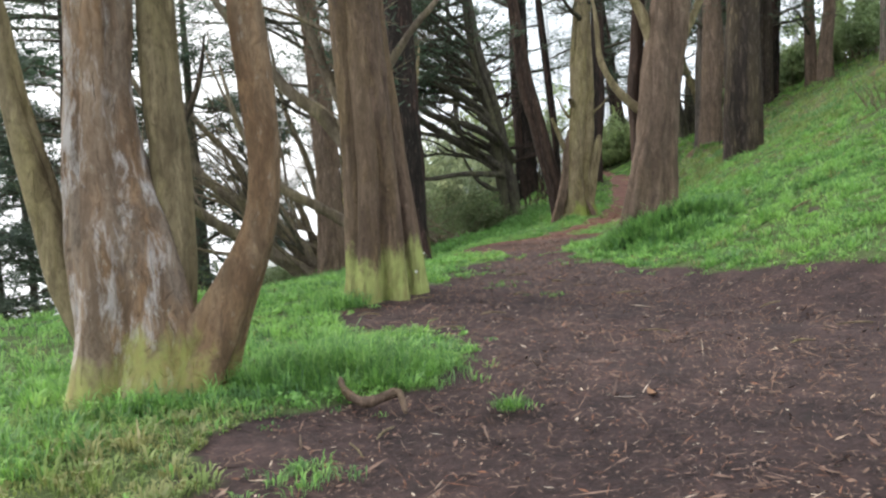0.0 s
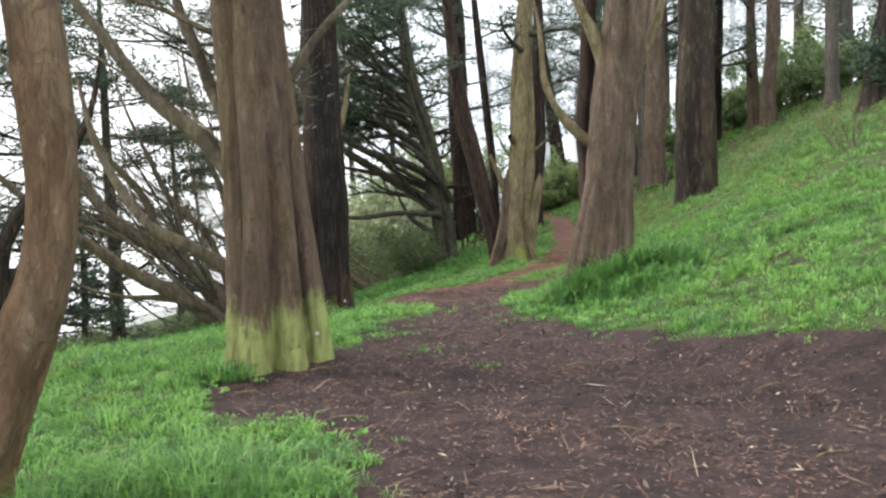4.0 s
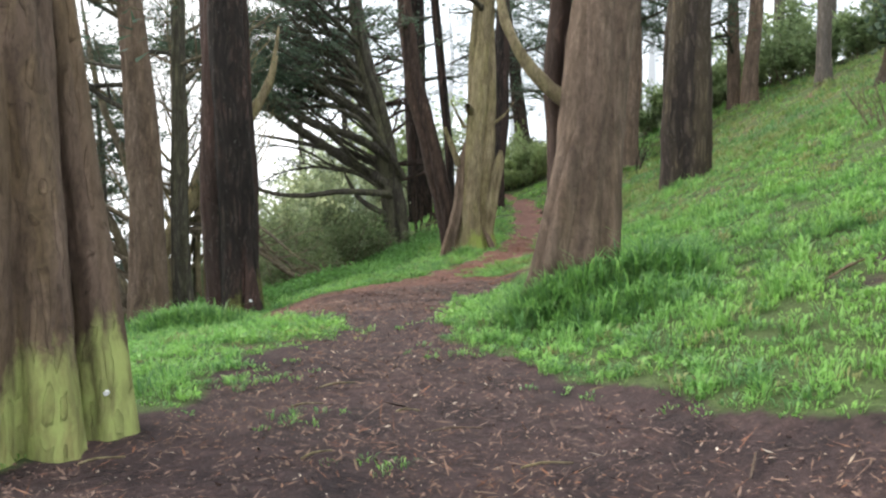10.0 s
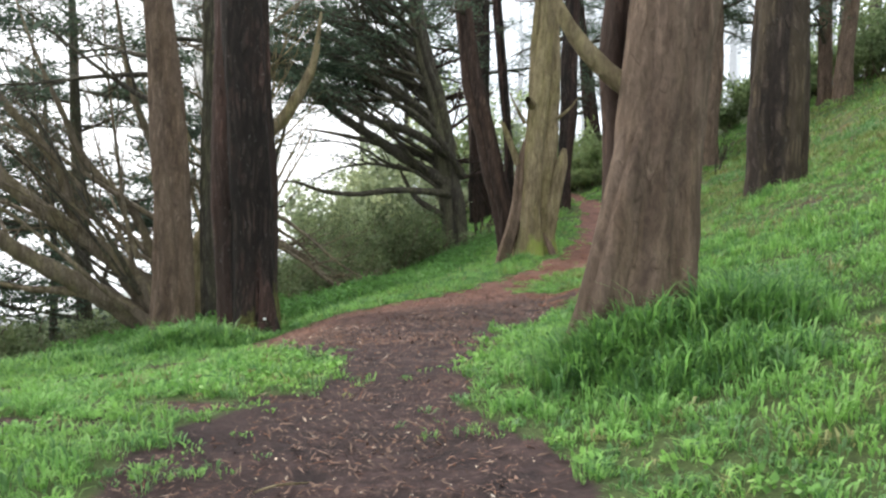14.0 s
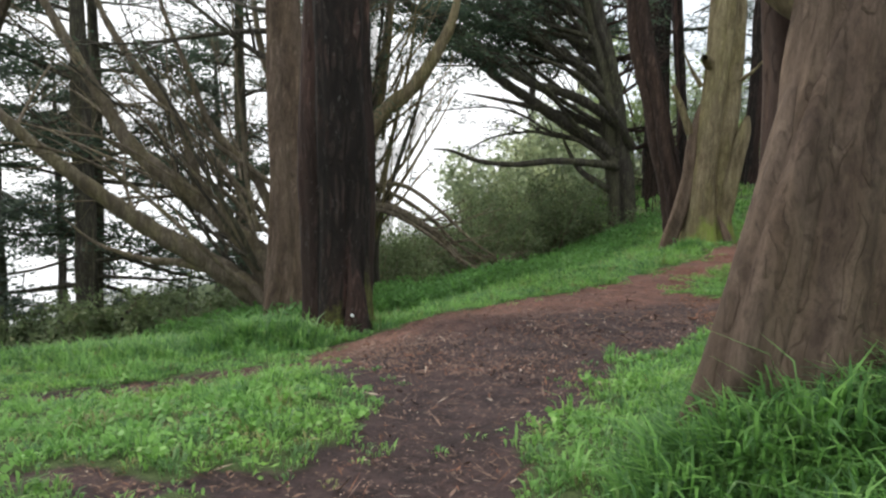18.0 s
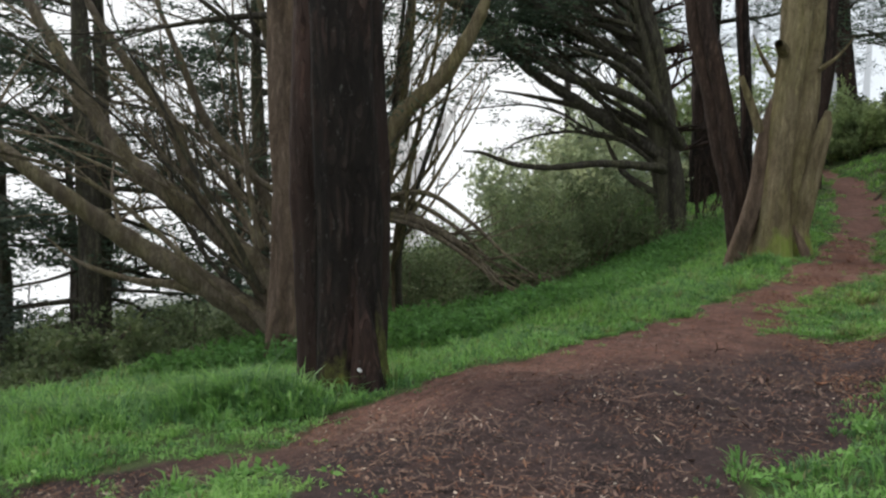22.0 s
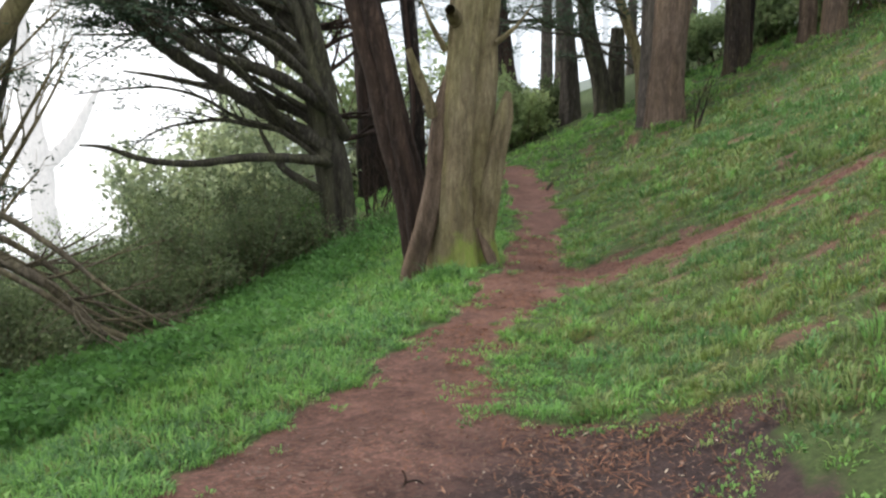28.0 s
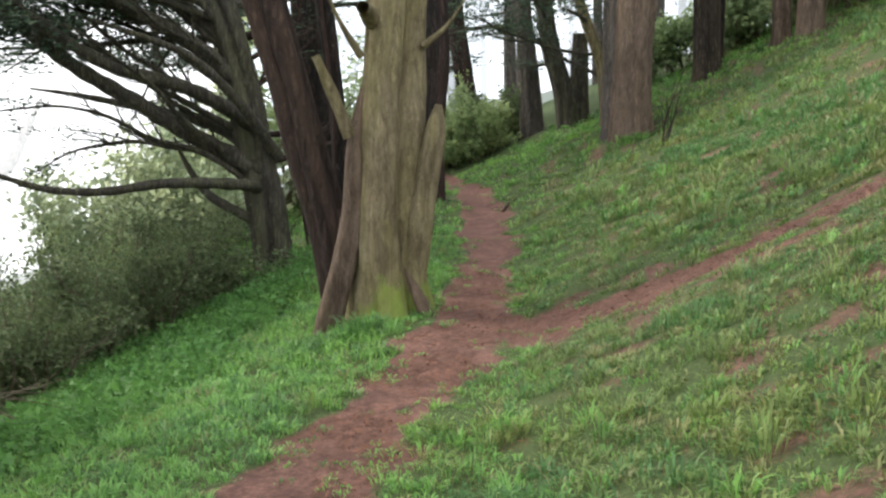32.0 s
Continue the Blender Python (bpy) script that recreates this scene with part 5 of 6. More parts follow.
# added emitters: they whiten the distance and also light the slope
fog_sheet(-170, -3, 84, 34.0, fog_glow_material((0.96, 0.98, 1.0), 1.25), "glowing white sheet standing for sea fog beyond the slope")
fog_sheet(-2, 120, 128, 85.0, fog_glow_material((0.86, 0.93, 1.0), 1.2), "glowing bluish sheet standing for fog among the far trees")
fog_sheet(-60, -1, 58, 30.0, thin_fog_glow((0.96, 0.98, 1.0), 1.0, 0.42), "half-clear glowing sheet standing for sea fog over the lower slope")
fog_sheet(-1, 80, 59, 60.0, thin_fog_glow((0.86, 0.93, 1.0), 0.9, 0.22), "glowing bluish sheet standing for fog among the far trees")
fog_sheet(-1, 80, 68, 70.0, thin_fog_glow((0.86, 0.93, 1.0), 0.9, 0.28), "glowing bluish sheet standing for fog among the far trees")
fog_sheet(-1, 80, 82, 80.0, thin_fog_glow((0.86, 0.93, 1.0), 0.9, 0.34), "glowing bluish sheet standing for fog among the far trees")

# ---- thicket, shrubs and undergrowth ----
def shrub(name, x, y, wide, deep, tall, seed, leaf, label, stems=16, leaves=6, size=0.1, group="", spread=0.14, depth=2, lean=0.0):
    """A shrub of many thin stems fanning from the ground, with small leaves."""
    rng = rng_of(seed)
    e = tree_root(name, x, y, label, group, "shrub")
    heap, tips = Heap(), []
    for k in range(stems):
        a, s = rng.uniform(0, 2 * math.pi), math.sqrt(rng.uniform(0, 1))
        px, py = x + math.cos(a) * s * wide * 0.7, y + math.sin(a) * s * deep * 0.7
        d = np.array([math.cos(a) * 0.5 * s + lean, math.sin(a) * 0.5 * s, 0.9]) + rng.normal(0, 0.18, 3)
        d /= np.linalg.norm(d)
        bough(heap, tips, (px, py, float(land(px, py)) - 0.1), d, tall * rng.uniform(0.45, 1.35) * (1.1 - 0.4 * s), 0.018 * tall, rng, depth, 0.3, 0.0, 4, 4)
    me = heap.mesh("stemwork", BARK_LIMB, e.location)
    tagged(part("stemwork", me, e), kind="stuff")
    green = Heap()
    sprays(green, tips, int(1.5 * leaves), size, spread, rng, 0.8, 0.36)
    tagged(part("foliage", green.mesh("foliage", leaf, e.location), e), kind="stuff")
    return e


TH = "dense twiggy thicket of small-leaved shrubs"
for k, (x, y, w, d, h, leaf) in enumerate(((-1.2, 34.0, 1.3, 1.0, 2.3, LEAF_MID), (0.4, 36.5, 1.3, 1.1, 2.4, LEAF_MID), (1.6, 38.6, 1.1, 1.0, 1.9, LEAF_MID), (-3.0, 33.0, 1.4, 1.1, 2.4, LEAF_MID), (-1.6, 37.0, 1.5, 1.2, 2.8, LEAF_MID), (-4.2, 35.5, 1.6, 1.3, 2.8, LEAF_MID), (-2.6, 31.2, 1.2, 0.9, 1.6, LEAF_MID), (-4.8, 31.5, 1.3, 1.1, 1.9, LEAF_MID), (0.3, 40.0, 1.6, 1.2, 2.8, LEAF_MID), (-6.5, 33.5, 1.5, 1.2, 2.0, LEAF_MID), (-6.0, 29.5, 1.3, 1.0, 1.5, LEAF_MID), (-1.0, 42.0, 1.6, 1.3, 3.2, LEAF_LIGHT), (-3.5, 41.0, 1.8, 1.4, 3.4, LEAF_LIGHT), (-6.0, 39.0, 1.8, 1.4, 2.4, LEAF_MID))):
    shrub("shrub", x, y, w, d, 0.86 * h, 200 + k, leaf, TH, 26, 10, 0.085, "thicket", 0.15)
for k, (x, y, h) in enumerate(((-9.0, 29.0, 1.4), (-11.5, 27.0, 1.6), (-13.0, 24.0, 1.3), (-16.0, 24.5, 1.8), (-14.0, 30.5, 2.2), (-18.5, 29.5, 2.4), (-10.5, 33.0, 2.2), (-21, 34, 2.6), (-15, 20, 1.4), (-13.5, 34.5, 2.6), (-17, 35, 3.0), (-11, 37, 2.6), (-20, 27, 2.4), (-22.5, 31, 3.0))):
    shrub("shrub", x, y, 1.4, 1.2, h, 230 + k, LEAF_MID, "loose shrub on the brow of the slope", 14, 6, 0.14, "brow shrubs", 0.16)
for k, (x, y, w, h, leaf) in enumerate(((9.3, 53.5, 1.4, 2.4, LEAF_LIGHT), (10.6, 52.0, 1.3, 2.2, LEAF_LIGHT), (10.0, 56.0, 1.6, 2.8, LEAF_LIGHT), (12.0, 55.0, 1.4, 2.0, LEAF_MID))):
    shrub("shrub", x, y, w, 1.2, h, 250 + k, leaf, "bright leafy bush beside the far path", 18, 9, 0.18, "bushes at the bend", 0.18)
for k in range(16):
    s = k / 15
    x, y = 15.0 + 8.5 * s + (k % 3) * 0.8, 50 - 18 * s + (k % 2) * 1.5
    shrub("shrub", x + 2.5, y, 1.6, 1.4, 1.9 + 0.5 * (k % 3), 270 + k, LEAF_RIDGE, "green shrub along the ridge of the slope", 12, 8, 0.2, "ridge shrubs", 0.2)
for k, (x, y, w, h, leaf) in enumerate(((-2.2, 50.0, 2.0, 3.6, LEAF_LIGHT), (-0.2, 49.0, 2.0, 4.0, LEAF_LIGHT), (1.8, 53.0, 2.2, 6.0, LEAF_LIGHT), (4.5, 55.0, 2.4, 6.0, LEAF_MID))):
    shrub("bushy_tree", x, y, w, 1.8, h, 300 + k, LEAF_PALE if leaf is LEAF_LIGHT else LEAF_LIGHT, "light green bushy tree beyond the thicket", 14, 12, 0.24, "bushy trees", 0.38)


# bare saplings and dead brush
def brush(name, x, y, wide, tall, stems, seed, mat, label, lean=0.0, depth=1):
    rng = rng_of(seed)
    e = tree_root(name, x, y, label, "", "shrub")
    for k in range(stems):
        heap = Heap()
        a = rng.uniform(0, 2 * math.pi)
        px, py = x + math.cos(a) * wide * 0.5 * rng.uniform(0, 1), y + math.sin(a) * wide * 0.5 * rng.uniform(0, 1)
        d = np.array([math.cos(a) * 0.35 + lean, math.sin(a) * 0.35, 1.0])
        d /= np.linalg.norm(d)
        bough(heap, [], (px, py, float(land(px, py)) - 0.08), d, tall * rng.uniform(0.6, 1.1), 0.012 * tall + 0.006, rng, depth, 0.25, 0.0, 5, 5)
        part("stem", heap.mesh("stem", mat, e.location, True), e)
    return e


shrub("shrub", 12.1, 21.0, 0.7, 0.7, 2.0, 290, LEAF_DARK, "dark-stemmed bushy shrub under a leaning trunk", 8, 9, 0.13, "", 0.24)
shrub("shrub", 13.2, 20.8, 0.9, 0.9, 2.4, 291, LEAF_DARK, "tall leafy shrub high on the slope", 9, 9, 0.13, "", 0.24)
brush("dead_brush", 9.0, 18.0, 0.8, 0.8, 9, 406, BARK_LIMB, "low tangle of dry branches on the slope", depth=2)
brush("sapling", 11.9, 38.2, 0.25, 1.9, 3, 401, BARK_UMBER, "thin leafless sapling on the grassy slope", depth=2)
brush("dead_shrub", 2.4, 40.0, 0.9, 1.3, 9, 402, BARK_TAN, "tuft of dry brown stalks at the foot of a tree")
brush("dead_shrub", 1.3, 38.6, 1.0, 1.1, 9, 403, BARK_TAN, "tuft of dry brown stalks beside the thicket")
brush("dead_brush", 4.2, 43.5, 1.6, 2.2, 14, 404, BARK_RED, "tangle of dead red-brown branches between the trees", depth=2)
brush("dead_brush", 5.2, 45.5, 1.6, 2.6, 12, 405, BARK_RED, "tangle of dead red-brown branches between the trees", depth=2)

# ---- grass ----
def strew(rng, x0, x1, y0, y1, density):
    n = int((x1 - x0) * (y1 - y0) * density)
    return rng.uniform(x0, x1, n), rng.uniform(y0, y1, n)


def clumpy(x, y):
    return 0.5 + 0.5 * ripple(x, y, 0.33, 0.7)


def tussocks(xs, ys, count, height, reach, width, rng):
    """Blades arching outward from the middle of small tussocks."""
    n = len(xs) * count
    cx, cy, h = np.repeat(xs, count), np.repeat(ys, count), np.repeat(height, count)
    a, s = rng.uniform(0, 2 * np.pi, n), np.sqrt(rng.uniform(0, 1, n)) * reach
    px, py = cx + np.cos(a) * s * 0.8, cy + np.sin(a) * s * 0.8
    hh = h * rng.uniform(0.55, 1.25, n) * (1.1 - 0.45 * s / reach)
    out = hh * rng.uniform(0.25, 1.15, n)
    b = a + rng.normal(0, 0.7, n)
    w = width * rng.uniform(0.6, 1.4, n) * 0.5
    z = land(px, py) - 0.01
    sx, sy = -np.sin(b) * w, np.cos(b) * w
    dx, dy = np.cos(b) * out, np.sin(b) * out
    v = np.empty((n, 4, 3))
    v[:, 0] = np.stack([px, py, z], -1)
    v[:, 1] = np.stack([px + dx * 0.35 + sx, py + dy * 0.35 + sy, z + hh * 0.7], -1)
    v[:, 2] = np.stack([px + dx, py + dy, z + hh * rng.uniform(0.65, 1.0, n)], -1)
    v[:, 3] = np.stack([px + dx * 0.35 - sx, py + dy * 0.35 - sy, z + hh * 0.7], -1)
    i = np.arange(n)[:, None] * 4
    return v.reshape(-1, 3), np.concatenate([i + [[0, 1, 3]], i + [[1, 2, 3]]], 0)


rng = rng_of(900)
near, dry, far, deep_green, dull = Heap(), Heap(), Heap(), Heap(), Heap()
# x and y range; low turf: tussocks on a square metre, blades, height; clumps: the same; reach; width; pile
for x0, x1, y0, y1, turf, clumps, reach, wid, pile in (
        (-4.0, 8.0, 2.5, 19.0, (96, 13, 0.095), (18, 24, 0.16), 0.105, 0.0145, near), (-4.0, 10.0, 19.0, 28.5, (105, 13, 0.085), (17, 26, 0.16), 0.105, 0.0135, near), (0.0, 13.0, 28.5, 37.0, (48, 14, 0.11), (12, 20, 0.19), 0.13, 0.017, near),
        (-12.0, -4.0, 8.0, 26.0, (22, 14, 0.13), (6, 20, 0.22), 0.14, 0.018, far), (8.0, 15.0, 8.0, 26.0, (36, 13, 0.12), (9, 18, 0.19), 0.13, 0.018, far), (9.0, 22.0, 28.0, 50.0, (14, 11, 0.15), (4, 14, 0.26), 0.2, 0.034, far), (-6.0, 9.0, 37.0, 56.0, (7, 12, 0.16), (3, 14, 0.25), 0.22, 0.036, far),
        (-8.0, 0.0, 26.0, 37.0, (10, 13, 0.15), (3, 16, 0.22), 0.18, 0.024, far), (13.0, 24.0, 12.0, 28.0, (7, 12, 0.16), (3, 14, 0.25), 0.2, 0.034, far), (-26, -12, 10, 40, (2.5, 12, 0.3), (0.4, 12, 0.4), 0.4, 0.06, far), (-12, -4, -6, 8, (4, 12, 0.2), (1, 12, 0.26), 0.25, 0.03, far), (-4, 0, -6, 2.5, (7, 12, 0.16), (2, 12, 0.22), 0.2, 0.025, far), (6, 14, -6, 8, (4, 12, 0.2), (1, 12, 0.26), 0.25, 0.03, far)):
    for big, (dens, blades_each, hgt) in enumerate((turf, clumps)):
        xs, ys = strew(rng, x0, x1, y0, y1, dens)
        b, wn, roll = bare(xs, ys), worn(xs, ys), rng.uniform(0, 1, len(xs))
        uphill = np.clip((ys - 18) / 4, 0, 1) * np.clip((xs - along(ys, PATH_X)) / 1.6, 0, 1) * np.clip((46 - ys) / 6, 0, 1)
        bank = np.clip((ys - 19.5) / 3, 0, 1) * np.clip((along(ys, PATH_X) - xs) / 1.2, 0, 1)
        gap = ripple(xs, ys, 0.28, 2.2) + 0.6 * ripple(xs, ys, 0.75, 5.1)
        hump = 0.55 * clumpy(xs * 1.15, ys * 1.15) + 0.45 * clumpy(xs * 0.42 + 3, ys * 0.42)
        keep = (b < 0.03) & (roll > 0.7 * wn * (0.6 + 0.6 * clumpy(xs * 0.5, ys * 0.5))) & (gap > -1.15 + 0.42 * uphill)
        if big:
            keep &= rng.uniform(0, 1, len(xs)) < np.clip(2.6 * (hump - 0.30) - 0.3 * bank, 0.05, 1)
        else:
            keep &= rng.uniform(0, 1, len(xs)) < 1 - 0.15 * uphill
            keep |= (b < 0.42) & (b >= 0.03) & (roll < 0.13 + 0.10 * (ys > 17) + 0.3 * ((ys > 18) & (ys < 24) & (xs > 3.3))) & (gap > 0.1 - 0.5 * ((ys > 18) & (xs > 3.3)))
        xs, ys, b, wn, hump, uphill, bank = (q[keep] for q in (xs, ys, b, wn, hump, uphill, bank))
        tall = hgt * (0.72 + 0.28 * np.clip(-b / 0.4, 0, 1) - 0.3 * (b > 0.03)) * (0.45 + 1.05 * hump + 0.5 * bank * (1 - big)) * (1 - 0.4 * wn) * rng.uniform(0.65, 1.35, len(xs))
        kind = rng.uniform(0, 1, len(xs)) - 0.5 * np.clip(1.4 - np.hypot(xs + 2.0, ys - 4.7), 0, 1)
        straw = kind < 0.02 + 0.45 * wn + 0.16 * uphill * (1 - 0.5 * big) + 0.10 * np.clip(ripple(xs, ys, 1.6, 4.0), 0, 1) ** 2
        dark = (~straw) & (kind > 0.80 + 0.1 * big - 0.34 * np.clip(ripple(xs, ys, 1.1, 9.0), 0, 1))
        band = stroke(xs, ys, ((11.6, 36.5), (12.8, 33.5), (14.0, 30.0), (14.8, 26.0)), 1.0) + 0.4 * ripple(xs, ys, 0.6, 2.0)
        dark |= (~straw) & (band > 0.1)
        tired = (~straw) & (~dark) & (rng.uniform(0, 1, len(xs)) < 0.88 * uphill + 0.15 * bank + np.clip(2.2 - np.hypot(xs + 2.2, ys - 4.5), 0, 0.9))
        for sel, heap in ((~straw & ~dark & ~tired, pile), (straw, dry), (dark, deep_green), (tired, dull)):
            if sel.any():
                heap.add(*tussocks(xs[sel], ys[sel], blades_each, tall[sel], reach * (1.0 if big else 0.85), wid * (1.0 if big else 1.05), rng))
tagged(new("grass", deep_green.mesh("grass", GRASS_LUSH)), "deeper green tussocks among the paler grass", "grass", kind="stuff")
tagged(new("grass", near.mesh("grass", GRASS)), "fresh green grass on both sides of the path", "grass", kind="stuff")
tagged(new("grass", far.mesh("grass", GRASS)), "green grass on the far slope", "grass", kind="stuff")
tagged(new("grass", dull.mesh("grass", GRASS_DULL)), "dull green tufts of grass on the dry slope", "grass", kind="stuff")
tagged(new("dry_grass", dry.mesh("dry_grass", GRASS_DRY)), "yellowish dry grass among the green", "grass", kind="stuff")

lush, lawn = Heap(), Heap()
for x, y, rx, ry, n, h, w in ((2.95, 14.1, 0.45, 0.35, 1800, 0.40, 0.016), (3.4, 14.15, 0.7, 0.32, 3600, 0.46, 0.016), (4.0, 14.2, 0.6, 0.45, 3200, 0.46, 0.016), (4.3, 14.7, 0.4, 0.5, 1600, 0.36, 0.015), (3.7, 13.6, 0.7, 0.4, 2200, 0.34, 0.014), (2.9, 14.5, 0.4, 0.5, 1200, 0.28, 0.012), (3.3, 13.75, 0.7, 0.4, 1500, 0.26, 0.012),
                              (-1.6, 20.45, 0.9, 0.5, 5600, 0.46, 0.015), (-1.1, 20.2, 0.6, 0.35, 1100, 0.30, 0.013), (-3.0, 20.4, 1.6, 0.9, 4200, 0.28, 0.013), (-2.3, 6.2, 0.9, 0.3, 1500, 0.22, 0.011), (-0.75, 4.5, 0.3, 0.25, 300, 0.12, 0.01), (-2.9, 5.4, 1.1, 0.7, 2200, 0.24, 0.011), (-0.85, 6.9, 0.85, 0.6, 5200, 0.36, 0.008), (-0.05, 7.0, 0.3, 0.25, 500, 0.16, 0.010), (0.4, 5.7, 0.16, 0.12, 260, 0.12, 0.009), (-1.4, 10.8, 0.5, 0.4, 900, 0.26, 0.012), (4.3, 30.2, 0.45, 0.35, 800, 0.36, 0.016), (7.4, 21.4, 0.9, 0.3, 1500, 0.26, 0.013), (8.1, 21.7, 0.35, 0.4, 500, 0.36, 0.013), (12.4, 40.8, 1.1, 0.3, 500, 0.3, 0.02), (-8.0, 21.3, 1.6, 0.8, 1500, 0.3, 0.016), (-5.5, 20.8, 2.0, 1.2, 4600, 0.26, 0.015), (-4.8, 17.5, 2.2, 0.9, 2200, 0.2, 0.014), (1.2, 10.5, 0.3, 0.2, 90, 0.08, 0.008), (0.7, 11.5, 0.35, 0.2, 120, 0.08, 0.008), (0.35, 12.6, 0.4, 0.4, 260, 0.08, 0.012), (1.4, 14.9, 0.3, 0.3, 80, 0.08, 0.01), (1.9, 13.3, 0.4, 0.3, 140, 0.08, 0.01)):
    k = max(4, n // 12)
    xs, ys = x + rng.normal(0, rx * 0.45, k), y + rng.normal(0, ry * 0.45, k)
    tall = 0.95 * h * np.exp(-0.4 * ((xs - x) / rx) ** 2 - 0.4 * ((ys - y) / ry) ** 2) * rng.uniform(0.6, 1.2, k)
    for heap, sel in ((lush, slice(0, None, 2)), (lawn, slice(1, None, 2))):
        heap.add(*tussocks(xs[sel], ys[sel], 12, tall[sel], 0.07, w, rng))
tagged(new("tall_grass", lawn.mesh("tall_grass", GRASS)), "long fresh tussocks of grass round the foot of the trees", "grass", kind="stuff")
tagged(new("tall_grass", lush.mesh("tall_grass", GRASS_LUSH)), "long lush tussocks of grass round the foot of the trees", "grass", kind="stuff")

# broad-leaved undergrowth at the foot of the thicket
under = Heap()
xs, ys = strew(rng, -7.5, 5.0, 25.0, 41.0, 460)
dd = xs - along(ys, PATH_X)
keep = (stroke(xs, ys, ((-3.5, 31.6), (-2.0, 30.9), (-1.2, 30.4)), 0.7) < 0) & (dd < -3.2 - 0.7 * ripple(xs, ys, 0.9)) & (dd > -9.5) & (rng.uniform(0, 1, len(xs)) < np.clip((-dd - 2.8) / 2.6, 0, 1) * (0.1 + 0.9 * clumpy(xs * 0.5, ys * 0.5)))
xs, ys = xs[keep], ys[keep]
n = len(xs)
c = np.stack([xs, ys, land(xs, ys) + rng.uniform(0.02, 0.36, n)], -1)
sprays(under, [(p, np.array([0.0, -0.2, 0.5])) for p in c], 4, 0.10, 0.08, rng, 0.7, 0.34)
tagged(new("undergrowth", under.mesh("undergrowth", UNDER)), "dark green leafy undergrowth below the thicket", "undergrowth", kind="stuff")


weeds = Heap()
xs, ys = strew(rng, -3.5, 7.0, 6.0, 19.0, 24)
b = bare(xs, ys)
spot = ripple(xs, ys, 0.5, 8.0) + 0.5 * ripple(xs, ys, 0.2, 3.0)
keep = (b < 0.16) & (b > -0.45) & (spot > 0.25) & (np.hypot(xs + 0.15, ys - 15.6) > 1.2) | (np.hypot(xs + 0.15, ys - 15.6) < 1.2) & (b < 0.12) & (spot > -0.5)
for x, y in zip(xs[keep], ys[keep]):
    c = np.array([x, y, float(land(x, y)) + 0.05])
    sprays(weeds, [(c, np.array([0.0, 0.0, 0.35]))], 12, 0.052, 0.032, rng, 0.5, 0.36, True)
tagged(new("weeds", weeds.mesh("weeds", GRASS)), "low broad-leaved weeds in the grass beside the path", "weed", kind="stuff")


# ---- litter on the bare earth ----
def flakes(n, x0, x1, y0, y1, long, wide, rng, deep=0.0):
    xs, ys = rng.uniform(x0, x1, n), rng.uniform(y0, y1, n)
    k = (bare(xs, ys) > deep) & (rng.uniform(0, 1, n) < 0.35 + 0.65 * clumpy(xs * 0.6, ys * 0.6))
    xs, ys = xs[k], ys[k]
    n = len(xs)
    z = land(xs, ys) - 0.028 + rng.uniform(0, 0.012, n)
    a, tilt = rng.uniform(0, 2 * np.pi, n), rng.normal(0, 0.28, n)
    L, W = long * rng.lognormal(0, 0.55, n) * 0.5, wide * rng.lognormal(0, 0.4, n) * 0.5
    u = np.stack([np.cos(a), np.sin(a), tilt], -1) * L[:, None]
    w = np.stack([-np.sin(a), np.cos(a), rng.normal(0, 0.3, n)], -1) * W[:, None]
    p = np.stack([xs, ys, z + 0.012], -1)
    v = np.stack([p - u - w * 0.5, p + w * -1.0, p + u * 1.05, p + w], 1).reshape(-1, 3)
    return v, np.arange(len(v)).reshape(-1, 4)


chips, needles = Heap(), Heap()
chips.add(*flakes(85000, -2.0, 6.5, 3.0, 20.5, 0.026, 0.011, rng))
chips.add(*flakes(9000, -2.0, 6.5, 3.0, 20.5, 0.09, 0.012, rng))
chips.add(*flakes(22000, -1.0, 5.0, 17.0, 23.0, 0.026, 0.010, rng))
needles.add(*flakes(90000, -3.0, 11.0, 17.0, 34.0, 0.038, 0.007, rng, -0.05))
needles.add(*flakes(110000, 3.5, 12.0, 19.0, 34.0, 0.05, 0.008, rng, -3.0))
needles.add(*flakes(20000, -2.0, 6.0, 3.0, 18.0, 0.05, 0.006, rng, -0.05))
tagged(new("bark_litter", chips.mesh("bark_litter", CHIP)), "pale chips of bark and leaf scattered on dark earth", "litter", kind="stuff")
tagged(new("needle_litter", needles.mesh("needle_litter", NEEDLE)), "reddish fallen needles strewn on the path", "litter", kind="stuff")


# ---- fallen wood ----
def fallen(name, points, mat, label, sides=10, category="stick", group=""):
    pts = [(x, y, float(land(x, y)) - 0.03 + h, r) for x, y, h, r in points]
    q = spline(pts, 0.05)
    q[:, 3] *= 1 + 0.12 * np.sin(np.arange(len(q)) * 1.7)
    v, f = tube(q, sides)
    me = mesh_of(name, v, f, mat, True)
    give(me, "moss", np.zeros(len(v)))
    return tagged(new(name, me), label, category, group)


fallen("fallen_branch", [(-0.79, 6.30, 0.14, 0.018), (-0.72, 6.08, 0.09, 0.030), (-0.58, 5.90, 0.06, 0.036), (-0.43, 5.88, 0.10, 0.034), (-0.34, 5.80, 0.14, 0.026), (-0.29, 5.62, 0.05, 0.014)], BARK_TAN, "crooked brown branch lying at the edge of the grass", category="branch")
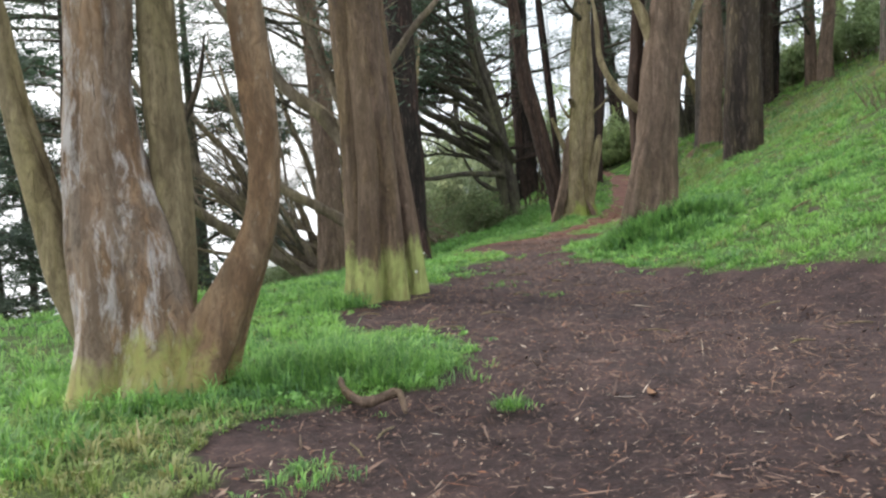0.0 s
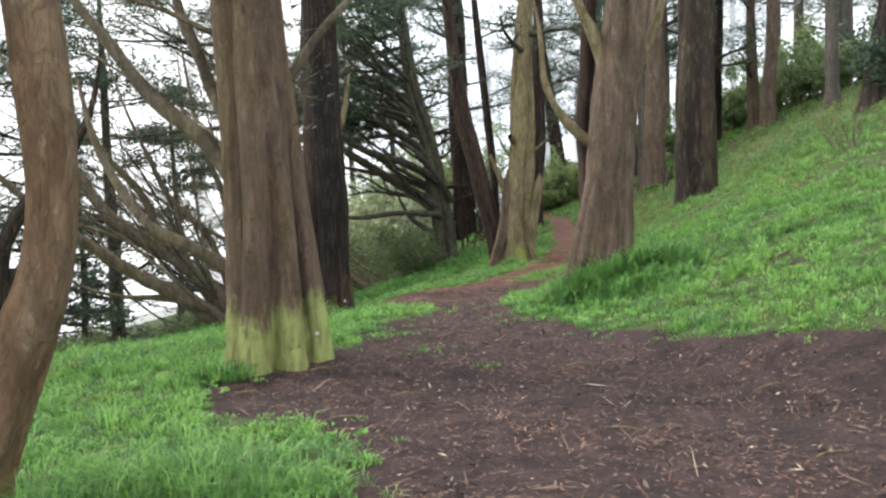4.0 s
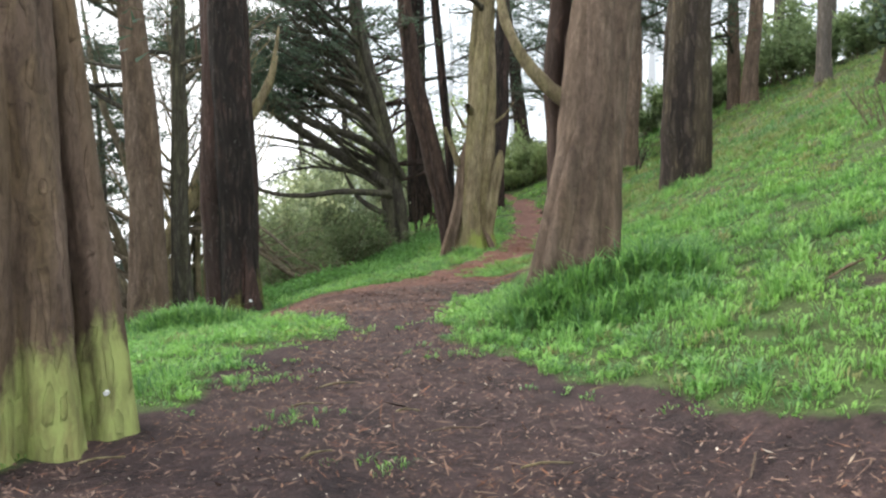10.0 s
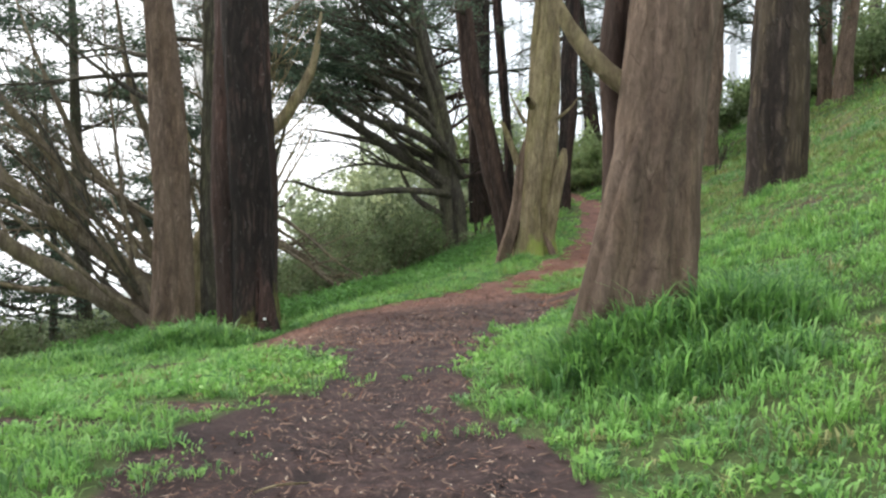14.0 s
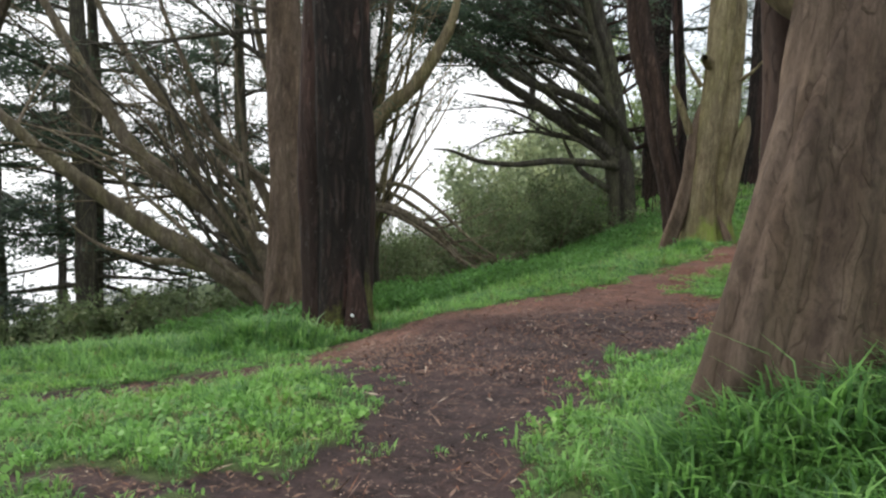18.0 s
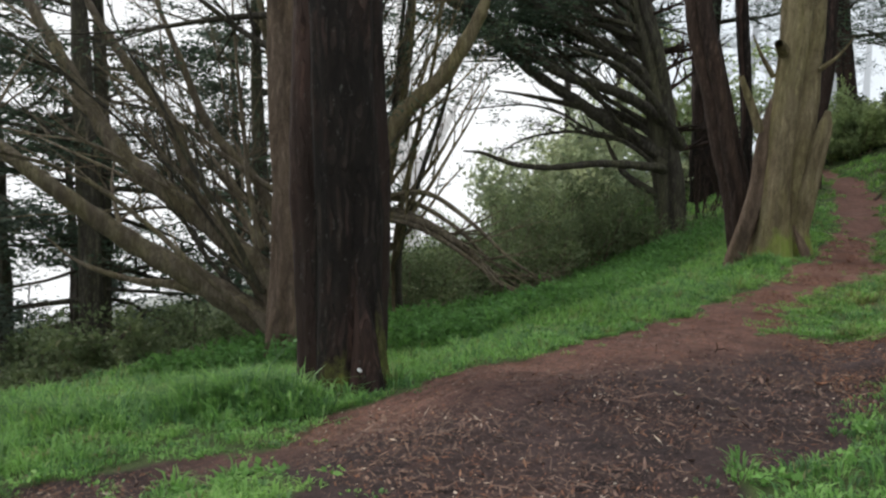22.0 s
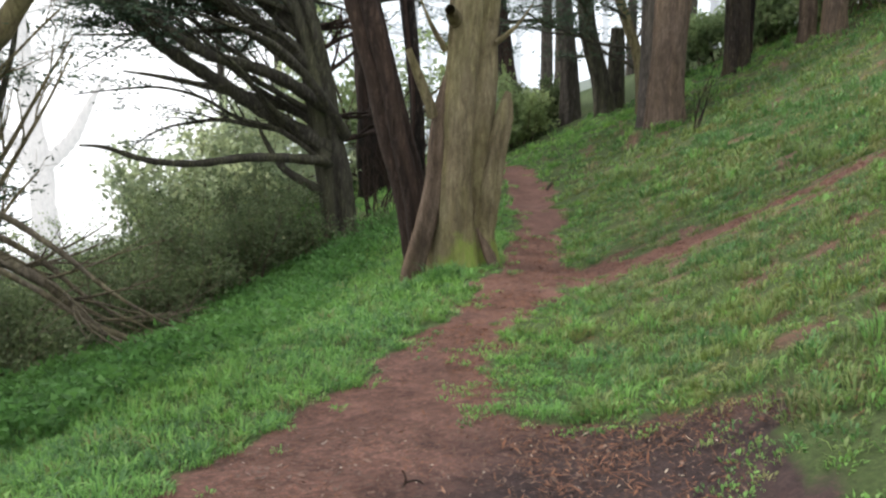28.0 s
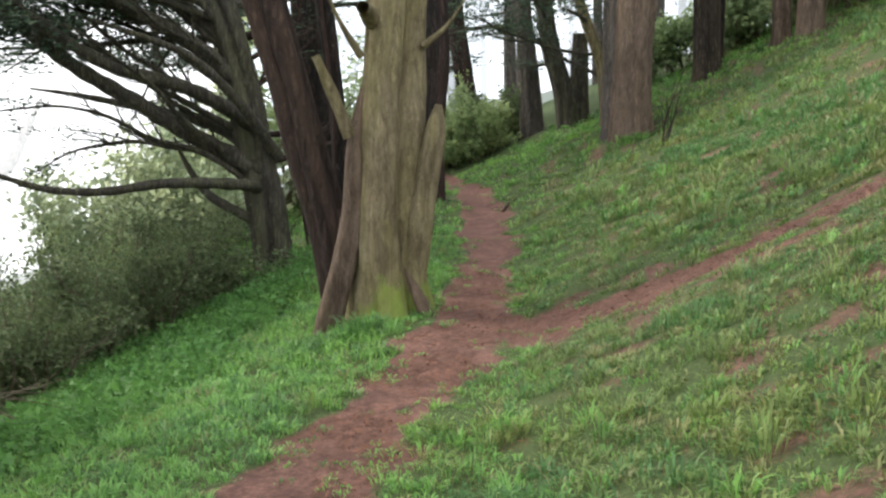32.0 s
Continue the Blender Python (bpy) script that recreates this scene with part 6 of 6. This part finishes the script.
fallen("fallen_bough", [(-11.6, 28.8, 0.15, 0.13), (-11.1, 29.1, 0.35, 0.12), (-10.4, 29.6, 0.6, 0.10), (-9.7, 30.2, 1.0, 0.07), (-9.2, 30.6, 1.7, 0.045), (-8.8, 31.0, 2.2, 0.015)], BARK_UMBER, "dark dead bough propped on the brow of the slope", 12, "branch")
fallen("fallen_log", [(-3.5, 32.0, 0.30, 0.15), (-2.8, 31.7, 0.36, 0.18), (-2.0, 31.3, 0.36, 0.17), (-1.3, 30.8, 0.26, 0.11)], BARK_GREY, "mossy fallen log lying in the undergrowth", 14, "log")
for x, y, a, L in ((1.74, 11.13, 5, 0.32), (1.47, 11.6, 3, 0.16), (0.80, 11.85, 20, 0.24), (2.83, 11.78, 0, 0.2), (2.14, 10.41, 8, 0.3), (0.9, 10.8, 40, 0.22), (3.15, 10.11, 60, 0.35), (-0.4, 5.3, 70, 0.26), (-0.55, 5.0, 110, 0.3), (-0.9, 5.2, 100, 0.34), (0.0, 8.9, 15, 0.3), (-0.9, 10.1, 150, 0.3), (-0.3, 10.9, 20, 0.25), (2.9, 7.2, 20, 0.25), (3.6, 7.8, 160, 0.3), (-0.45, 14.9, 12, 0.5), (1.0, 12.4, 30, 0.3), (2.6, 9.3, 75, 0.34), (0.5, 9.6, 10, 0.28), (1.9, 8.1, 140, 0.3), (3.3, 9.0, 20, 0.26)):
    c, s = math.cos(radians(a)) * L / 2, math.sin(radians(a)) * L / 2
    fallen("twig", [(x - c, y - s, 0.025, 0.005), (x - 0.2 * c, y - 0.25 * s, 0.04, 0.007), (x + c, y + s, 0.02, 0.004)], BARK_PALE if L < 0.32 else BARK_BROWN, "thin pale twig lying on the earth", 6, "twig", "twigs on the ground")
fallen("fallen_branch", [(8.75, 40.6, 0.05, 0.03), (8.95, 41.0, 0.07, 0.035), (9.1, 41.3, 0.06, 0.03), (9.35, 41.5, 0.05, 0.015)], BARK_UMBER, "thin dark branch lying across the upper path", category="branch")
fallen("fallen_branch", [(4.8, 12.35, 0.07, 0.008), (5.0, 12.4, 0.09, 0.012), (5.3, 12.45, 0.08, 0.01)], BARK_TAN, "short brown stick lying in the grass", category="branch")
for k, (x, y) in enumerate(((2.81, 21.65),)):
    for pts in ([(x - 0.04, y, 0.01, 0.008), (x - 0.02, y + 0.01, 0.06, 0.007), (x - 0.04, y + 0.02, 0.11, 0.005)], [(x - 0.02, y + 0.01, 0.04, 0.007), (x + 0.04, y, 0.05, 0.007), (x + 0.08, y - 0.01, 0.03, 0.004)]):
        fallen("twig", pts, BARK_RED, "dark red-brown forked twig on the path", 6, "twig", "twigs on the ground")
bits = ((1.36, 5.9, 0.16, (0.30, 0.17, 0.10)), (2.34, 19.75, 0.10, (0.45, 0.40, 0.28)), (2.70, 19.4, 0.08, (0.40, 0.30, 0.2)), (3.45, 20.2, 0.12, (0.35, 0.16, 0.09)))
for x, y, L, c in bits:
    m, t, b = material("dry_leaf")
    co = t.nodes.new("ShaderNodeTexCoord").outputs["Object"]
    t.links.new(ramp(t, noise_tex(t, co, 40, 4), [(0.3, tuple(0.6 * k for k in c)), (0.7, c)]), b.inputs["Base Color"])
    g = np.linspace(-1, 1, 7)
    top = np.array([(L * 0.5 * s, w * L * 0.18 * (1 - s * s), 0.02 + 0.02 * s * s + 0.008 * abs(w)) for s in g for w in (-1, 0, 1)])
    under_side = top - np.array([0, 0, 0.004])
    v = np.vstack([top, under_side])
    f = [(i * 3 + j, i * 3 + j + 3, i * 3 + j + 4, i * 3 + j + 1) for i in range(6) for j in range(2)]
    f += [tuple(21 + q for q in reversed(p)) for p in f]
    ob = new("dry_leaf", mesh_of("dry_leaf", v, f, m, True))
    ob.matrix_world = pose(x, y, float(land(x, y)) - 0.04, 0, 0, 30 + 50 * x)
    tagged(ob, "curled brown dry leaf lying on the earth", "leaf", "dry leaves")

TAGS = ((-1.848, 6.64, 0.074, 0), (-0.383, 11.345, 0.427, 0), (-0.5, 20.62, -0.02, 34))
# small round tags nailed low on three trunks
m, t, b = material("white_tag", 0.5)
co = t.nodes.new("ShaderNodeTexCoord").outputs["Object"]
t.links.new(ramp(t, noise_tex(t, co, 60, 4), [(0.3, (0.6, 0.6, 0.58)), (0.6, (0.85, 0.85, 0.84))]), b.inputs["Base Color"])
for x, y, z, a in TAGS:
    bm = bmesh.new()
    bmesh.ops.create_cone(bm, cap_ends=True, segments=20, radius1=0.017, radius2=0.015, depth=0.05)
    me = bpy.data.meshes.new("tree_tag")
    bm.to_mesh(me)
    bm.free()
    me.materials.append(m)
    ob = new("tree_tag", me)
    ob.matrix_world = pose(x, y, z, 90, 0, a)
    tagged(ob, "small round white tag nailed to the trunk", "tag", "tree tags")
